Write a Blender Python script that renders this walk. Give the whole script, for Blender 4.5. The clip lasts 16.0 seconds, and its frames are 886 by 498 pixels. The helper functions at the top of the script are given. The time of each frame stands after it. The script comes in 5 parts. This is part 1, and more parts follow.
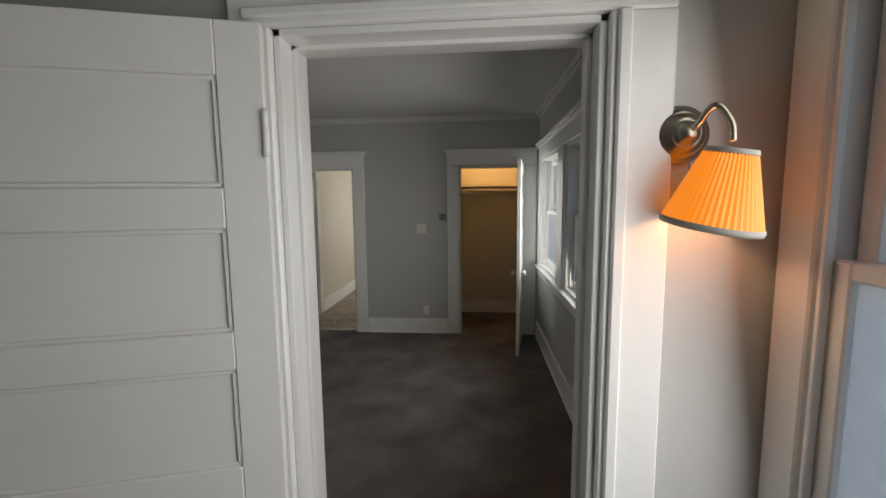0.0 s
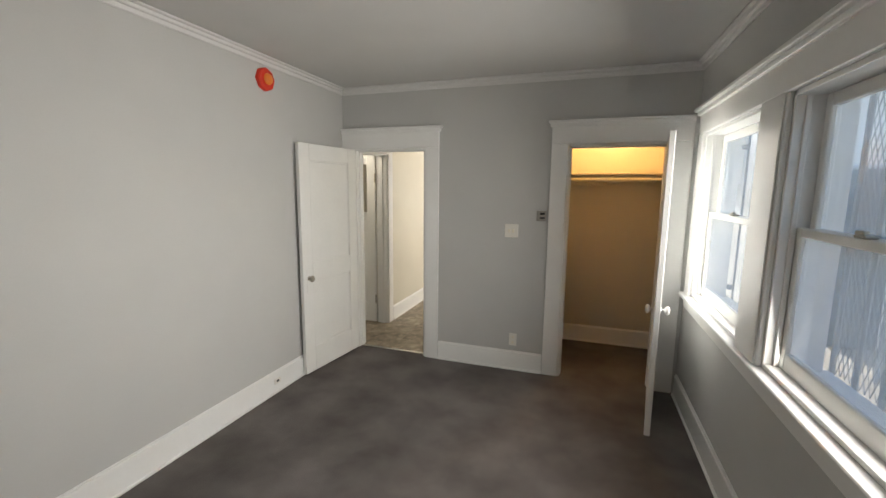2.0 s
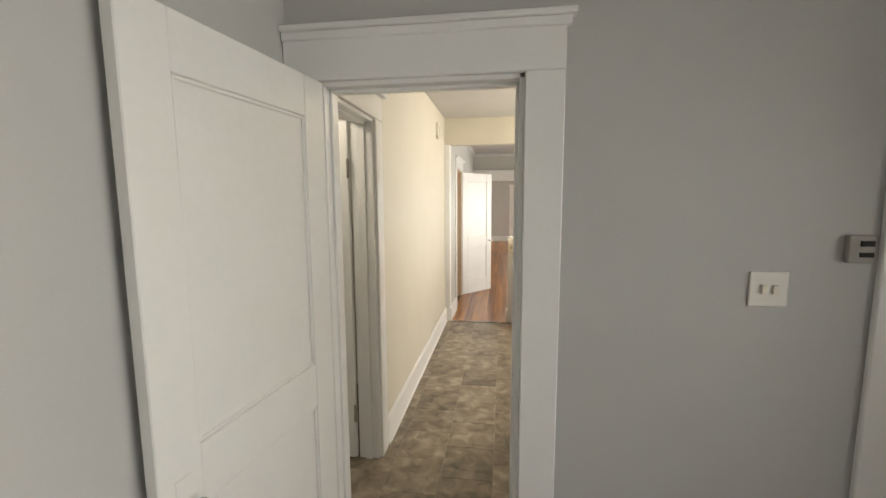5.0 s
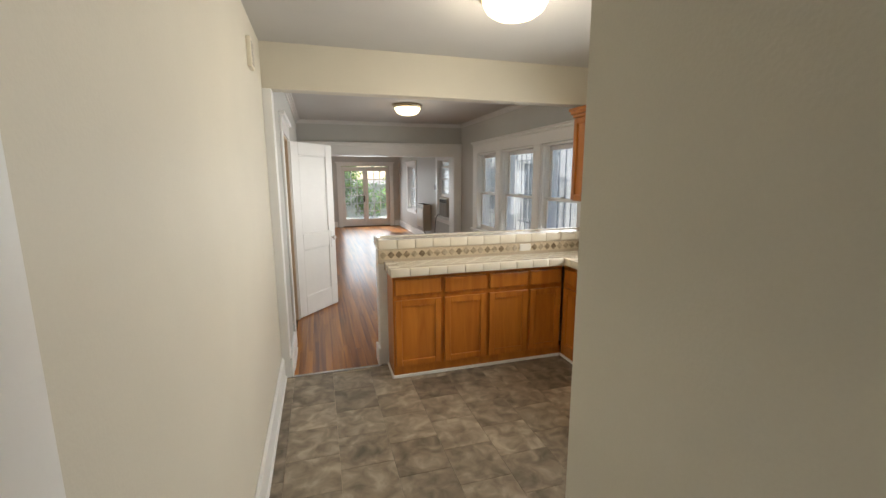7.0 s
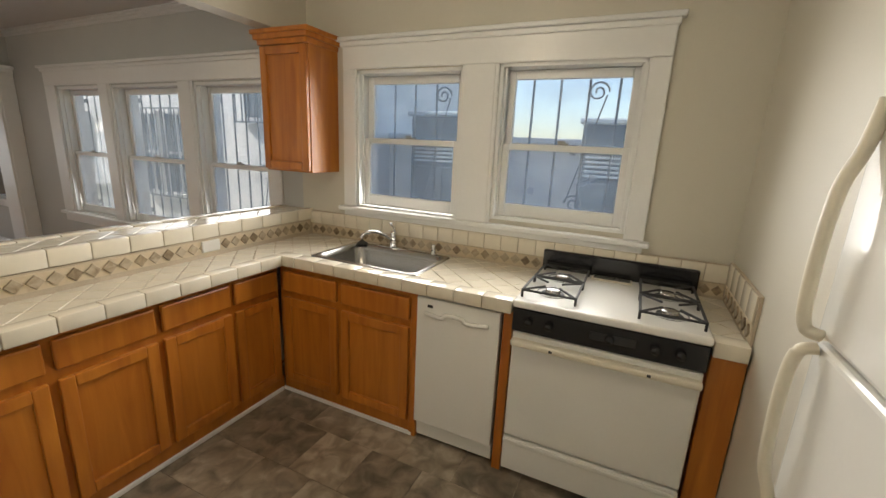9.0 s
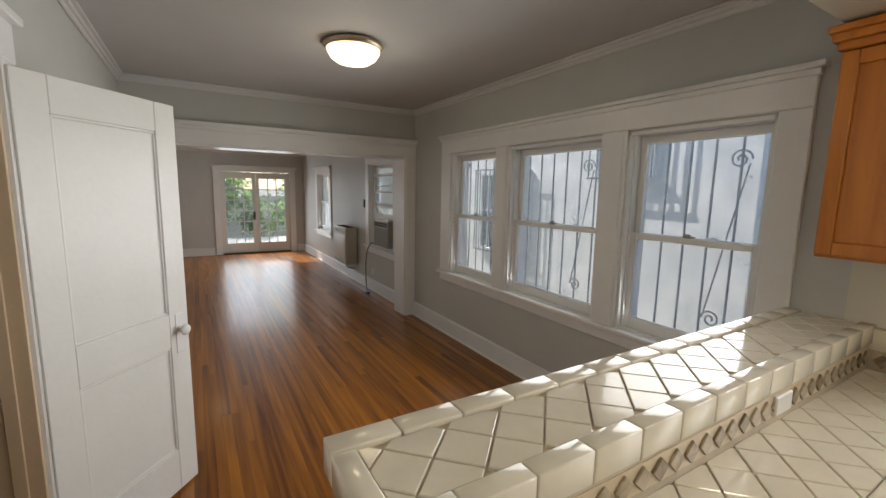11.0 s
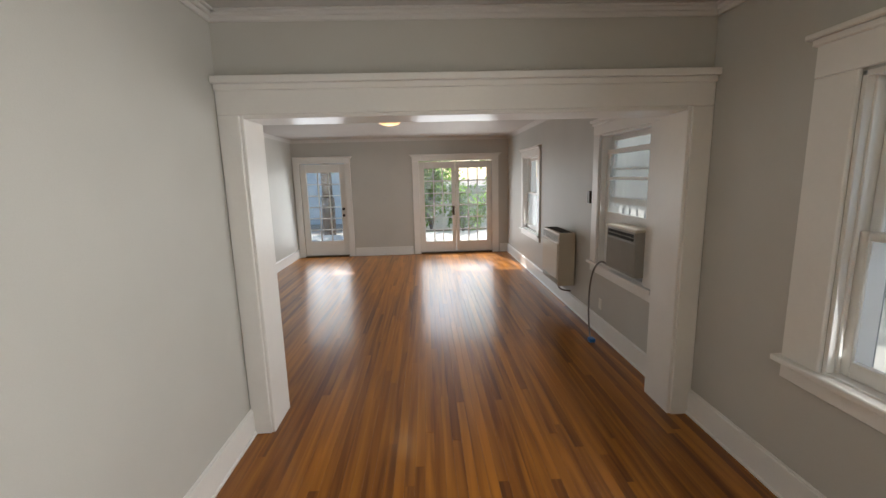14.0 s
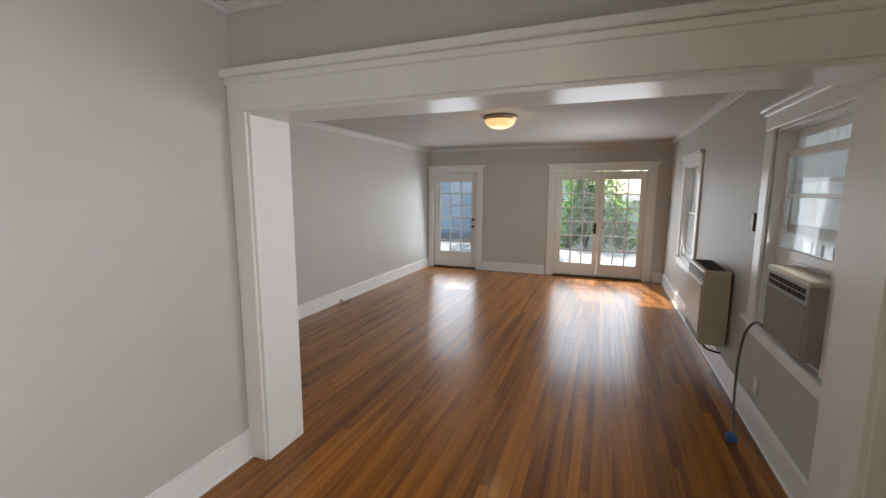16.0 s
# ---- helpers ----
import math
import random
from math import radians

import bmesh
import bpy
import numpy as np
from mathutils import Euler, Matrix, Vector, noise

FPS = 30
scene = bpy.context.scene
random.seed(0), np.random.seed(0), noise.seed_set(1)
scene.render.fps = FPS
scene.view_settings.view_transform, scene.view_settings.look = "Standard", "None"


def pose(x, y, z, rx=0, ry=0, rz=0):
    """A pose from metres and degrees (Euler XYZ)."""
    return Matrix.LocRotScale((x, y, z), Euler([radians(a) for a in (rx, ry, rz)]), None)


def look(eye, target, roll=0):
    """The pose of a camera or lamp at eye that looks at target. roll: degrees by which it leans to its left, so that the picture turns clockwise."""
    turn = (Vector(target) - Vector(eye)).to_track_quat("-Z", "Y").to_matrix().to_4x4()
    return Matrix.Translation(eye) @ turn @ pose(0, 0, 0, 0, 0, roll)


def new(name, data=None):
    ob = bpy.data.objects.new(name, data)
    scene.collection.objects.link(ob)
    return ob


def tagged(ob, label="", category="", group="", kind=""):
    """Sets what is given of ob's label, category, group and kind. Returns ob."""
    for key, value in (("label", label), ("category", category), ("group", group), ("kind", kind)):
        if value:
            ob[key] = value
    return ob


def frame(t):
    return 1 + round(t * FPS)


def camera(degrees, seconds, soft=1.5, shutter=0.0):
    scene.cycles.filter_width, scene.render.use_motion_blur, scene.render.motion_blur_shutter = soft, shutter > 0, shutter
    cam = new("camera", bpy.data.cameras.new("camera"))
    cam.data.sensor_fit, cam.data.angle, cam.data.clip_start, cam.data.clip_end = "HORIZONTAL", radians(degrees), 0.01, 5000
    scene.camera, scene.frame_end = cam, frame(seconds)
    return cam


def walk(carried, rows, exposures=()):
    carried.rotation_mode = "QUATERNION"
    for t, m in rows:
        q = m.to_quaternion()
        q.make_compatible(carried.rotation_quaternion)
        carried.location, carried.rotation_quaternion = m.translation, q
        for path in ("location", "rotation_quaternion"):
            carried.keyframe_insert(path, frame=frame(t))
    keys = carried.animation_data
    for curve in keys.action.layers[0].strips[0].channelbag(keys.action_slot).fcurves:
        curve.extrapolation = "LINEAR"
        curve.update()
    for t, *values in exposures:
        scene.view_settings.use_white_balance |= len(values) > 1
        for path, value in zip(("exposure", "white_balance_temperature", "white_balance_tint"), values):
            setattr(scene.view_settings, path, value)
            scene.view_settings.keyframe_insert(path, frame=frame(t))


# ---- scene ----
cam = camera(93.9, 16.0)
PATH = [
    (0, (-0.105, 0.151, 1.612), (-0.271, 2.131, 1.385), -0.6),
    (0.5, (-0.183, 0.532, 1.642), (-0.383, 2.507, 1.403), -0.4),
    (1, (-0.157, 0.945, 1.626), (-0.461, 2.907, 1.381), -0.0),
    (1.5, (-0.161, 1.229, 1.635), (-0.64, 3.152, 1.366), 0.5),
    (2, (-0.179, 1.438, 1.651), (-0.814, 3.313, 1.364), 0.6),
    (2.5, (-0.188, 1.587, 1.64), (-0.723, 3.494, 1.361), 0.8),
    (3, (-0.358, 1.92, 1.587), (-0.608, 3.89, 1.349), 1.1),
    (3.5, (-0.664, 2.284, 1.62), (-0.827, 4.266, 1.4), 0.6),
    (4, (-1.024, 2.726, 1.604), (-1.311, 4.692, 1.378), 0.2),
    (4.2, (-1.172, 2.888, 1.605), (-1.494, 4.85, 1.381), 0.2),
    (6.5, (-2.07, 5.003, 1.576), (-1.859, 6.967, 1.261), -1.0),
    (7, (-2.056, 5.444, 1.629), (-1.491, 7.332, 1.287), -0.2),
    (7.5, (-2.046, 5.882, 1.634), (-1.097, 7.603, 1.263), 0.8),
    (8, (-1.944, 6.214, 1.609), (-0.661, 7.691, 1.193), 1.4),
    (8.5, (-1.833, 6.45, 1.568), (-0.269, 7.6, 1.086), 2.5),
    (9, (-1.778, 6.674, 1.598), (-0.013, 7.484, 1.121), 2.7),
    (9.5, (-1.79, 7.006, 1.606), (-0.153, 8.1, 1.256), 2.1),
    (10, (-1.67, 7.398, 1.609), (-0.483, 8.98, 1.312), 2.3),
    (10.2, (-1.743, 7.621, 1.629), (-0.651, 9.268, 1.323), 2.0),
    (11.3, (-1.80, 8.58, 1.625), (-0.80, 10.29, 1.36), 1.0),
    (12.5, (-1.657, 9.592, 1.612), (-0.91, 11.43, 1.361), 0.0),
    (13, (-1.46, 9.957, 1.646), (-0.921, 11.858, 1.34), -0.9),
    (13.5, (-1.325, 10.269, 1.617), (-1.021, 12.218, 1.286), -1.3),
    (14, (-1.149, 10.543, 1.646), (-1.078, 12.512, 1.304), -1.5),
    (14.5, (-0.881, 10.748, 1.627), (-1.0, 12.715, 1.286), -1.3),
    (15, (-0.686, 10.934, 1.608), (-0.981, 12.885, 1.28), -0.9),
    (15.5, (-0.566, 11.163, 1.623), (-1.035, 13.083, 1.317), -0.6),
    (16, (-0.406, 11.343, 1.609), (-1.128, 13.188, 1.332), 0.2),
]
walk(cam, [(t, look(eye, target, roll)) for t, eye, target, roll in PATH],
     exposures=[(0.0, 0.4, 6450, 10), (0.5, 0.4, 6450, 10), (1.0, 1.15, 6600, 10), (1.5, 1.5, 6650, 10), (4.2, 1.5, 6750, 10), (7.0, 0.95, 6350, 10), (8.0, 0.75, 6050, 10),
                (9.0, 0.8, 6450, 10), (10.2, 0.6, 6450, 10), (12.5, 0.65, 5750, 10), (13.5, 0.9, 6300, 10), (15.0, 1.0, 6450, 10), (16.0, 0.95, 6150, 10)])

# ---- light and exposure ----
world = bpy.data.worlds.new("world")
scene.world = world
world.use_nodes = True
wn = world.node_tree
sky = wn.nodes.new("ShaderNodeTexSky")
sky.sky_type, sky.sun_disc = "NISHITA", False
sky.sun_elevation, sky.sun_rotation = radians(43), radians(-16.7)
wn.links.new(sky.outputs[0], wn.nodes["Background"].inputs[0])
wn.nodes["Background"].inputs[1].default_value = 0.15
sun_data = bpy.data.lights.new("sun", "SUN")
sun_data.energy, sun_data.angle, sun_data.color = 5.0, radians(0.5), (1.0, 0.95, 0.87)
sun = new("sun", sun_data)
sun.matrix_world = look((0, 0, 30), (0.30, -1.0, 30 - 0.974))


def window_light(name, y0, y1, z0, z1, power, x=0.585, spread=130):
    """The sky's light in a window's opening of the east wall."""
    d = bpy.data.lights.new(name, "AREA")
    d.shape, d.size, d.size_y, d.energy, d.color = "RECTANGLE", y1 - y0 - 0.06, z1 - z0 - 0.06, power, (1.0, 0.97, 0.92)
    ob = new(name, d)
    d.spread = radians(spread)
    ob.matrix_world = look((x, (y0 + y1) / 2, (z0 + z1) / 2), (x - 1, (y0 + y1) / 2, (z0 + z1) / 2 - 0.14))
    return ob


def bulb(name, at, power, colour, radius=0.05):
    d = bpy.data.lights.new(name, "POINT")
    d.energy, d.color, d.shadow_soft_size = power, colour, radius
    ob = new(name, d)
    ob.location = at
    return ob


WARM = (1.0, 0.66, 0.34)
bulb("sconce_bulb", (0.39, 1.05, 1.62), 0.8, WARM, 0.03)
bulb("sconce_bulb", (0.485, 1.82, 1.68), 1.4, WARM, 0.03)
bulb("closet_bulb", (0.05, 5.86, 2.38), 8, (1.0, 0.55, 0.2), 0.05)
bulb("bathroom_bulb", (-2.98, 5.30, 2.32), 5.0, (1.0, 0.93, 0.82), 0.08)
bulb("kitchen_bulb", (-1.0, 7.62, 2.42), 9.0, (1.0, 0.85, 0.64), 0.12)
bulb("dining_bulb", (-0.83, 11.2, 2.42), 1.6, (1.0, 0.84, 0.62), 0.12)
bulb("living_bulb", (-1.60, 16.2, 2.30), 1.2, (1.0, 0.74, 0.45), 0.12)

for nm, hole, power in (("entry_daylight", (-0.35, 1.06, 0.62, 2.06), 11), ("bedroom_daylight", (3.84, 4.86, 0.88, 2.06), 6.5), ("bedroom_daylight", (2.66, 3.56, 0.88, 2.06), 7.5),
                        ("kitchen_daylight", (7.70, 8.46, 1.15, 2.06), 7), ("kitchen_daylight", (6.71, 7.465, 1.20, 2.07), 7),
                        ("dining_daylight", (11.44, 12.22, 0.72, 2.02), 5), ("dining_daylight", (10.27, 11.25, 0.72, 2.02), 6), ("dining_daylight", (9.28, 10.08, 0.72, 2.02), 5),
                        ("living_daylight", (17.05, 18.0, 0.70, 1.95), 11), ("living_daylight", (13.76, 14.72, 1.25, 2.02), 7)):
    window_light(nm, *hole, power, *((0.53, 178) if nm == "entry_daylight" else (0.585, 130)))
for x0, x1, power in ((-3.80, -2.86, 6), (-1.30, 0.26, 10)):
    d = bpy.data.lights.new("garden_daylight", "AREA")
    d.shape, d.size, d.size_y, d.energy, d.color = "RECTANGLE", x1 - x0, 1.6, power, (0.93, 0.97, 1.0)
    new("garden_daylight", d).matrix_world = look(((x0 + x1) / 2, 19.33, 1.05), ((x0 + x1) / 2, 18.33, 0.87))


# ---- materials ----
def material(name, base, rough=0.5, metal=0.0, var=0.06, scale=3.0, fine=60.0, bump=0.05, spec=0.5, coat=0.0):
    """Paint or plain surface: base colour with stains at a large scale and grain and relief at a small one."""
    m = bpy.data.materials.new(name)
    m.use_nodes = True
    nt = m.node_tree
    b = nt.nodes["Principled BSDF"]
    co = nt.nodes.new("ShaderNodeTexCoord")
    n1, n2 = nt.nodes.new("ShaderNodeTexNoise"), nt.nodes.new("ShaderNodeTexNoise")
    n1.inputs["Scale"].default_value, n1.inputs["Detail"].default_value = scale, 4
    n2.inputs["Scale"].default_value, n2.inputs["Detail"].default_value = fine, 3
    for n in (n1, n2):
        nt.links.new(co.outputs["Object"], n.inputs["Vector"])
    ramp = nt.nodes.new("ShaderNodeMapRange")
    ramp.inputs[1].default_value, ramp.inputs[2].default_value = 0.3, 0.7
    ramp.inputs[3].default_value, ramp.inputs[4].default_value = 1 - var, 1 + var
    add = nt.nodes.new("ShaderNodeMath")
    add.operation = "MULTIPLY_ADD"
    add.inputs[1].default_value = 0.35
    nt.links.new(n2.outputs[0], add.inputs[0])
    mul = nt.nodes.new("ShaderNodeMath")
    mul.operation = "MULTIPLY"
    mul.inputs[1].default_value = 0.65
    nt.links.new(n1.outputs[0], mul.inputs[0])
    nt.links.new(mul.outputs[0], add.inputs[2])
    nt.links.new(add.outputs[0], ramp.inputs[0])
    hsv = nt.nodes.new("ShaderNodeHueSaturation")
    hsv.inputs["Color"].default_value = (*base, 1)
    nt.links.new(ramp.outputs[0], hsv.inputs["Value"])
    nt.links.new(hsv.outputs[0], b.inputs["Base Color"])
    bp = nt.nodes.new("ShaderNodeBump")
    bp.inputs["Strength"].default_value, bp.inputs["Distance"].default_value = bump, 0.01
    nt.links.new(n2.outputs[0], bp.inputs["Height"])
    nt.links.new(bp.outputs[0], b.inputs["Normal"])
    b.inputs["Roughness"].default_value, b.inputs["Metallic"].default_value = rough, metal
    b.inputs["Specular IOR Level"].default_value, b.inputs["Coat Weight"].default_value = spec, coat
    return m


def grain_material(name, dark, light, rough, stretch, scale, coat=0.0, per_piece=0.35, bump=0.04, axis=1):
    """Wood: streaks along one axis, and a tone of its own for each piece."""
    m = bpy.data.materials.new(name)
    m.use_nodes = True
    nt = m.node_tree
    b = nt.nodes["Principled BSDF"]
    co, geo, info = nt.nodes.new("ShaderNodeTexCoord"), nt.nodes.new("ShaderNodeNewGeometry"), nt.nodes.new("ShaderNodeObjectInfo")
    rnd = nt.nodes.new("ShaderNodeMath")
    rnd.operation = "ADD"
    nt.links.new(geo.outputs["Random Per Island"], rnd.inputs[0])
    nt.links.new(info.outputs["Random"], rnd.inputs[1])
    fr = nt.nodes.new("ShaderNodeMath")
    fr.operation = "FRACT"
    nt.links.new(rnd.outputs[0], fr.inputs[0])
    mp = nt.nodes.new("ShaderNodeMapping")
    s = [scale, scale, scale]
    s[axis] = scale / stretch
    mp.inputs["Scale"].default_value = s
    nt.links.new(geo.outputs["Position"], mp.inputs["Vector"])
    off = nt.nodes.new("ShaderNodeVectorMath")
    off.operation = "MULTIPLY_ADD"
    off.inputs[1].default_value = (37, 37, 37)
    nt.links.new(fr.outputs[0], off.inputs[0])
    nt.links.new(mp.outputs[0], off.inputs[2])
    n = nt.nodes.new("ShaderNodeTexNoise")
    n.inputs["Scale"].default_value, n.inputs["Detail"].default_value, n.inputs["Distortion"].default_value = 1.0, 6, 0.6
    nt.links.new(off.outputs[0], n.inputs["Vector"])
    mix = nt.nodes.new("ShaderNodeMath")
    mix.operation = "MULTIPLY_ADD"
    mix.inputs[1].default_value = per_piece
    nt.links.new(fr.outputs[0], mix.inputs[0])
    sub = nt.nodes.new("ShaderNodeMath")
    sub.operation = "SUBTRACT"
    sub.inputs[1].default_value = per_piece / 2
    nt.links.new(n.outputs[0], sub.inputs[0])
    nt.links.new(sub.outputs[0], mix.inputs[2])
    cr = nt.nodes.new("ShaderNodeValToRGB")
    cr.color_ramp.elements[0].position, cr.color_ramp.elements[0].color = 0.25, (*dark, 1)
    cr.color_ramp.elements[1].position, cr.color_ramp.elements[1].color = 0.75, (*light, 1)
    nt.links.new(mix.outputs[0], cr.inputs[0])
    nt.links.new(cr.outputs[0], b.inputs["Base Color"])
    bp = nt.nodes.new("ShaderNodeBump")
    bp.inputs["Strength"].default_value, bp.inputs["Distance"].default_value = bump, 0.004
    nt.links.new(n.outputs[0], bp.inputs["Height"])
    nt.links.new(bp.outputs[0], b.inputs["Normal"])
    b.inputs["Roughness"].default_value, b.inputs["Coat Weight"].default_value, b.inputs["Coat Roughness"].default_value = rough, coat, 0.12
    return m


def mottled(name, cols, rough, scale, per_piece=0.3, bump=0.03, spec=0.5):
    """Stone-look vinyl or carpet: clouds of several tones, offset for each piece."""
    m = grain_material(name, cols[0], cols[-1], rough, 1.0, scale, 0.0, per_piece, bump)
    r = [n for n in m.node_tree.nodes if n.type == "VALTORGB"][0].color_ramp
    for i, c in enumerate(cols[1:-1]):
        r.elements.new(0.25 + 0.5 * (i + 1) / (len(cols) - 1)).color = (*c, 1)
    m.node_tree.nodes["Principled BSDF"].inputs["Specular IOR Level"].default_value = spec
    return m


def glass_material(name, tint=(1, 1, 1), rough=0.0, frost=None, haze=0.0):
    m = bpy.data.materials.new(name)
    m.use_nodes = True
    nt = m.node_tree
    nt.nodes.remove(nt.nodes["Principled BSDF"])
    out = nt.nodes["Material Output"]
    tr, gl = nt.nodes.new("ShaderNodeBsdfTransparent"), nt.nodes.new("ShaderNodeBsdfGlossy")
    mx, fz = nt.nodes.new("ShaderNodeMixShader"), nt.nodes.new("ShaderNodeMath")
    lw, pw = nt.nodes.new("ShaderNodeLayerWeight"), nt.nodes.new("ShaderNodeMath")
    pw.operation, fz.operation = "POWER", "MULTIPLY_ADD"
    pw.inputs[1].default_value, fz.inputs[1].default_value, fz.inputs[2].default_value = 4.0, 0.5, 0.03
    nt.links.new(lw.outputs["Facing"], pw.inputs[0])
    nt.links.new(pw.outputs[0], fz.inputs[0])
    tr.inputs[0].default_value = (*tint, 1)
    gl.inputs["Roughness"].default_value = rough
    nt.links.new(fz.outputs[0], mx.inputs[0])
    body = tr.outputs[0]
    if frost:
        df, tl, m2 = nt.nodes.new("ShaderNodeBsdfDiffuse"), nt.nodes.new("ShaderNodeBsdfTranslucent"), nt.nodes.new("ShaderNodeMixShader")
        df.inputs[0].default_value = tl.inputs[0].default_value = (*frost, 1)
        m2.inputs[0].default_value = 0.7
        nt.links.new(df.outputs[0], m2.inputs[1])
        nt.links.new(tl.outputs[0], m2.inputs[2])
        body = m2.outputs[0]
    # milky scatter for dirty panes, raised to imitate the glare of overexposed windows
    if haze:
        co, nz, rg = nt.nodes.new("ShaderNodeTexCoord"), nt.nodes.new("ShaderNodeTexNoise"), nt.nodes.new("ShaderNodeMapRange")
        tl, m3 = nt.nodes.new("ShaderNodeBsdfTranslucent"), nt.nodes.new("ShaderNodeMixShader")
        nz.inputs["Scale"].default_value, nz.inputs["Detail"].default_value = 2.5, 5
        rg.inputs[1].default_value, rg.inputs[2].default_value = 0.3, 0.7
        rg.inputs[3].default_value, rg.inputs[4].default_value = haze * 0.6, haze * 1.4
        tl.inputs[0].default_value = (0.86, 0.9, 0.92, 1)
        nt.links.new(co.outputs["Object"], nz.inputs["Vector"])
        nt.links.new(nz.outputs[0], rg.inputs[0])
        nt.links.new(rg.outputs[0], m3.inputs[0])
        nt.links.new(body, m3.inputs[1])
        nt.links.new(tl.outputs[0], m3.inputs[2])
        body = m3.outputs[0]
    nt.links.new(body, mx.inputs[1])
    nt.links.new(gl.outputs[0], mx.inputs[2])
    nt.links.new(mx.outputs[0], out.inputs[0])
    return m


def lit(name, colour, strength, base=(0.8, 0.7, 0.5)):
    m = material(name, base, 0.4)
    b = m.node_tree.nodes["Principled BSDF"]
    b.inputs["Emission Color"].default_value, b.inputs["Emission Strength"].default_value = (*colour, 1), strength
    return m


GREY = material("grey_wall_paint", (0.50, 0.50, 0.485), 0.6, var=0.03, fine=140, bump=0.06)
CREAM = material("cream_wall_paint", (0.62, 0.585, 0.49), 0.5, var=0.03, fine=140, bump=0.06)
GREIGE = material("greige_wall_paint", (0.53, 0.53, 0.50), 0.5, var=0.03, fine=140, bump=0.06)
CEIL = material("ceiling_paint", (0.54, 0.535, 0.52), 0.7, var=0.03, fine=90, bump=0.08)
CROWN = material("white_crown_paint", (0.66, 0.655, 0.64), 0.5, var=0.02)
WHITE = material("white_gloss_paint", (0.80, 0.80, 0.78), 0.28, var=0.025, scale=5, fine=45, bump=0.05)
DOORW = material("white_door_paint", (0.78, 0.78, 0.75), 0.3, var=0.03, scale=4, fine=40, bump=0.06)
# bare jamb tone with the warm light on it put into the colour
TAN = material("bare_jamb_warm_lit", (0.62, 0.48, 0.32), 0.45, var=0.05)
CARPET = mottled("charcoal_carpet", [(0.045, 0.040, 0.042), (0.075, 0.068, 0.068), (0.115, 0.105, 0.102)], 0.95, 2.2, 0.0, 0.5, 0.1)
PILE = material("carpet_fleck", (0.150, 0.136, 0.130), 0.95, var=0.45, scale=2.6, fine=400, bump=0.6, spec=0.1)
OAK = grain_material("varnished_oak", (0.118, 0.032, 0.003), (0.45, 0.170, 0.015), 0.32, 24, 18, 0.25, 0.26, 0.03)
OAK.node_tree.nodes["Principled BSDF"].inputs["Specular IOR Level"].default_value = 0.35
VINYL = mottled("stone_vinyl", [(0.10, 0.08, 0.055), (0.19, 0.155, 0.113), (0.29, 0.24, 0.175), (0.44, 0.37, 0.28)], 0.38, 10.0, 0.22, 0.05)
MAPLE = grain_material("honey_maple", (0.36, 0.105, 0.010), (0.57, 0.21, 0.026), 0.33, 9, 16, 0.2, 0.12, 0.03, axis=2)
TILE = material("cream_glazed_tile", (0.74, 0.68, 0.55), 0.13, var=0.05, scale=9, fine=30, bump=0.02, coat=0.3)
BAND = material("tan_border_tile", (0.58, 0.48, 0.33), 0.3, var=0.12, scale=14, fine=60)
DIAMOND = mottled("brown_mosaic_stone", [(0.16, 0.11, 0.06), (0.30, 0.235, 0.15), (0.45, 0.37, 0.26)], 0.3, 30, 0.5)
GROUT = material("tan_grout", (0.50, 0.42, 0.31), 0.85, var=0.15, fine=200, bump=0.2)
ENAMEL = material("white_enamel", (0.80, 0.79, 0.74), 0.2, var=0.02, bump=0.01, coat=0.3)
BISQUE = material("bisque_plastic", (0.74, 0.69, 0.56), 0.35, var=0.04)
BLACKG = material("black_glass_trim", (0.012, 0.012, 0.013), 0.14, var=0.1, bump=0.01)
IRON = material("black_cast_iron", (0.02, 0.02, 0.02), 0.5, var=0.2, bump=0.15)
STEEL = material("brushed_steel", (0.46, 0.45, 0.43), 0.27, 1.0, var=0.06, scale=12, fine=220, bump=0.03)
CHROME = material("chrome", (0.75, 0.75, 0.75), 0.08, 1.0, var=0.02, bump=0.0)
BRONZE = material("dark_bronze", (0.07, 0.05, 0.035), 0.35, 0.8, var=0.15)
NICKEL = material("aged_nickel", (0.36, 0.33, 0.27), 0.3, 1.0, var=0.1)
BRASS = material("brushed_antique_brass", (0.50, 0.42, 0.29), 0.35, 1.0, var=0.08)
BARS = material("painted_iron_bars", (0.17, 0.19, 0.21), 0.5, 0.3, var=0.1)
# dirty panes with window glare mixed into the glass
GLASS = glass_material("hazy_window_glass", haze=0.2)
CLEAR = glass_material("clear_door_glass", haze=0.03)
FROST = glass_material("textured_glass", rough=0.25, frost=(0.48, 0.46, 0.38))
SHEER = glass_material("sheer_shade", rough=0.6, frost=(0.85, 0.88, 0.87))
LAMPGLASS = lit("lit_alabaster_glass", (1.0, 0.80, 0.50), 1.8)
LAMPGLASS2 = lit("lit_amber_alabaster", (1.0, 0.60, 0.22), 0.45)
STUCCO = material("white_stucco", (0.82, 0.82, 0.79), 0.9, var=0.08, scale=1.2, fine=90, bump=0.35)
CONCRETE = material("worn_concrete", (0.45, 0.44, 0.41), 0.9, var=0.15, scale=0.8, fine=60, bump=0.25)
DARKGLASS = material("dark_window_pane", (0.09, 0.13, 0.17), 0.12, var=0.2, scale=1.0, bump=0.0)
BEIGE = material("heater_beige_enamel", (0.52, 0.47, 0.38), 0.35, 0.1, var=0.04)
ACGREY = material("aged_grey_plastic", (0.30, 0.285, 0.255), 0.5, var=0.06, scale=6)
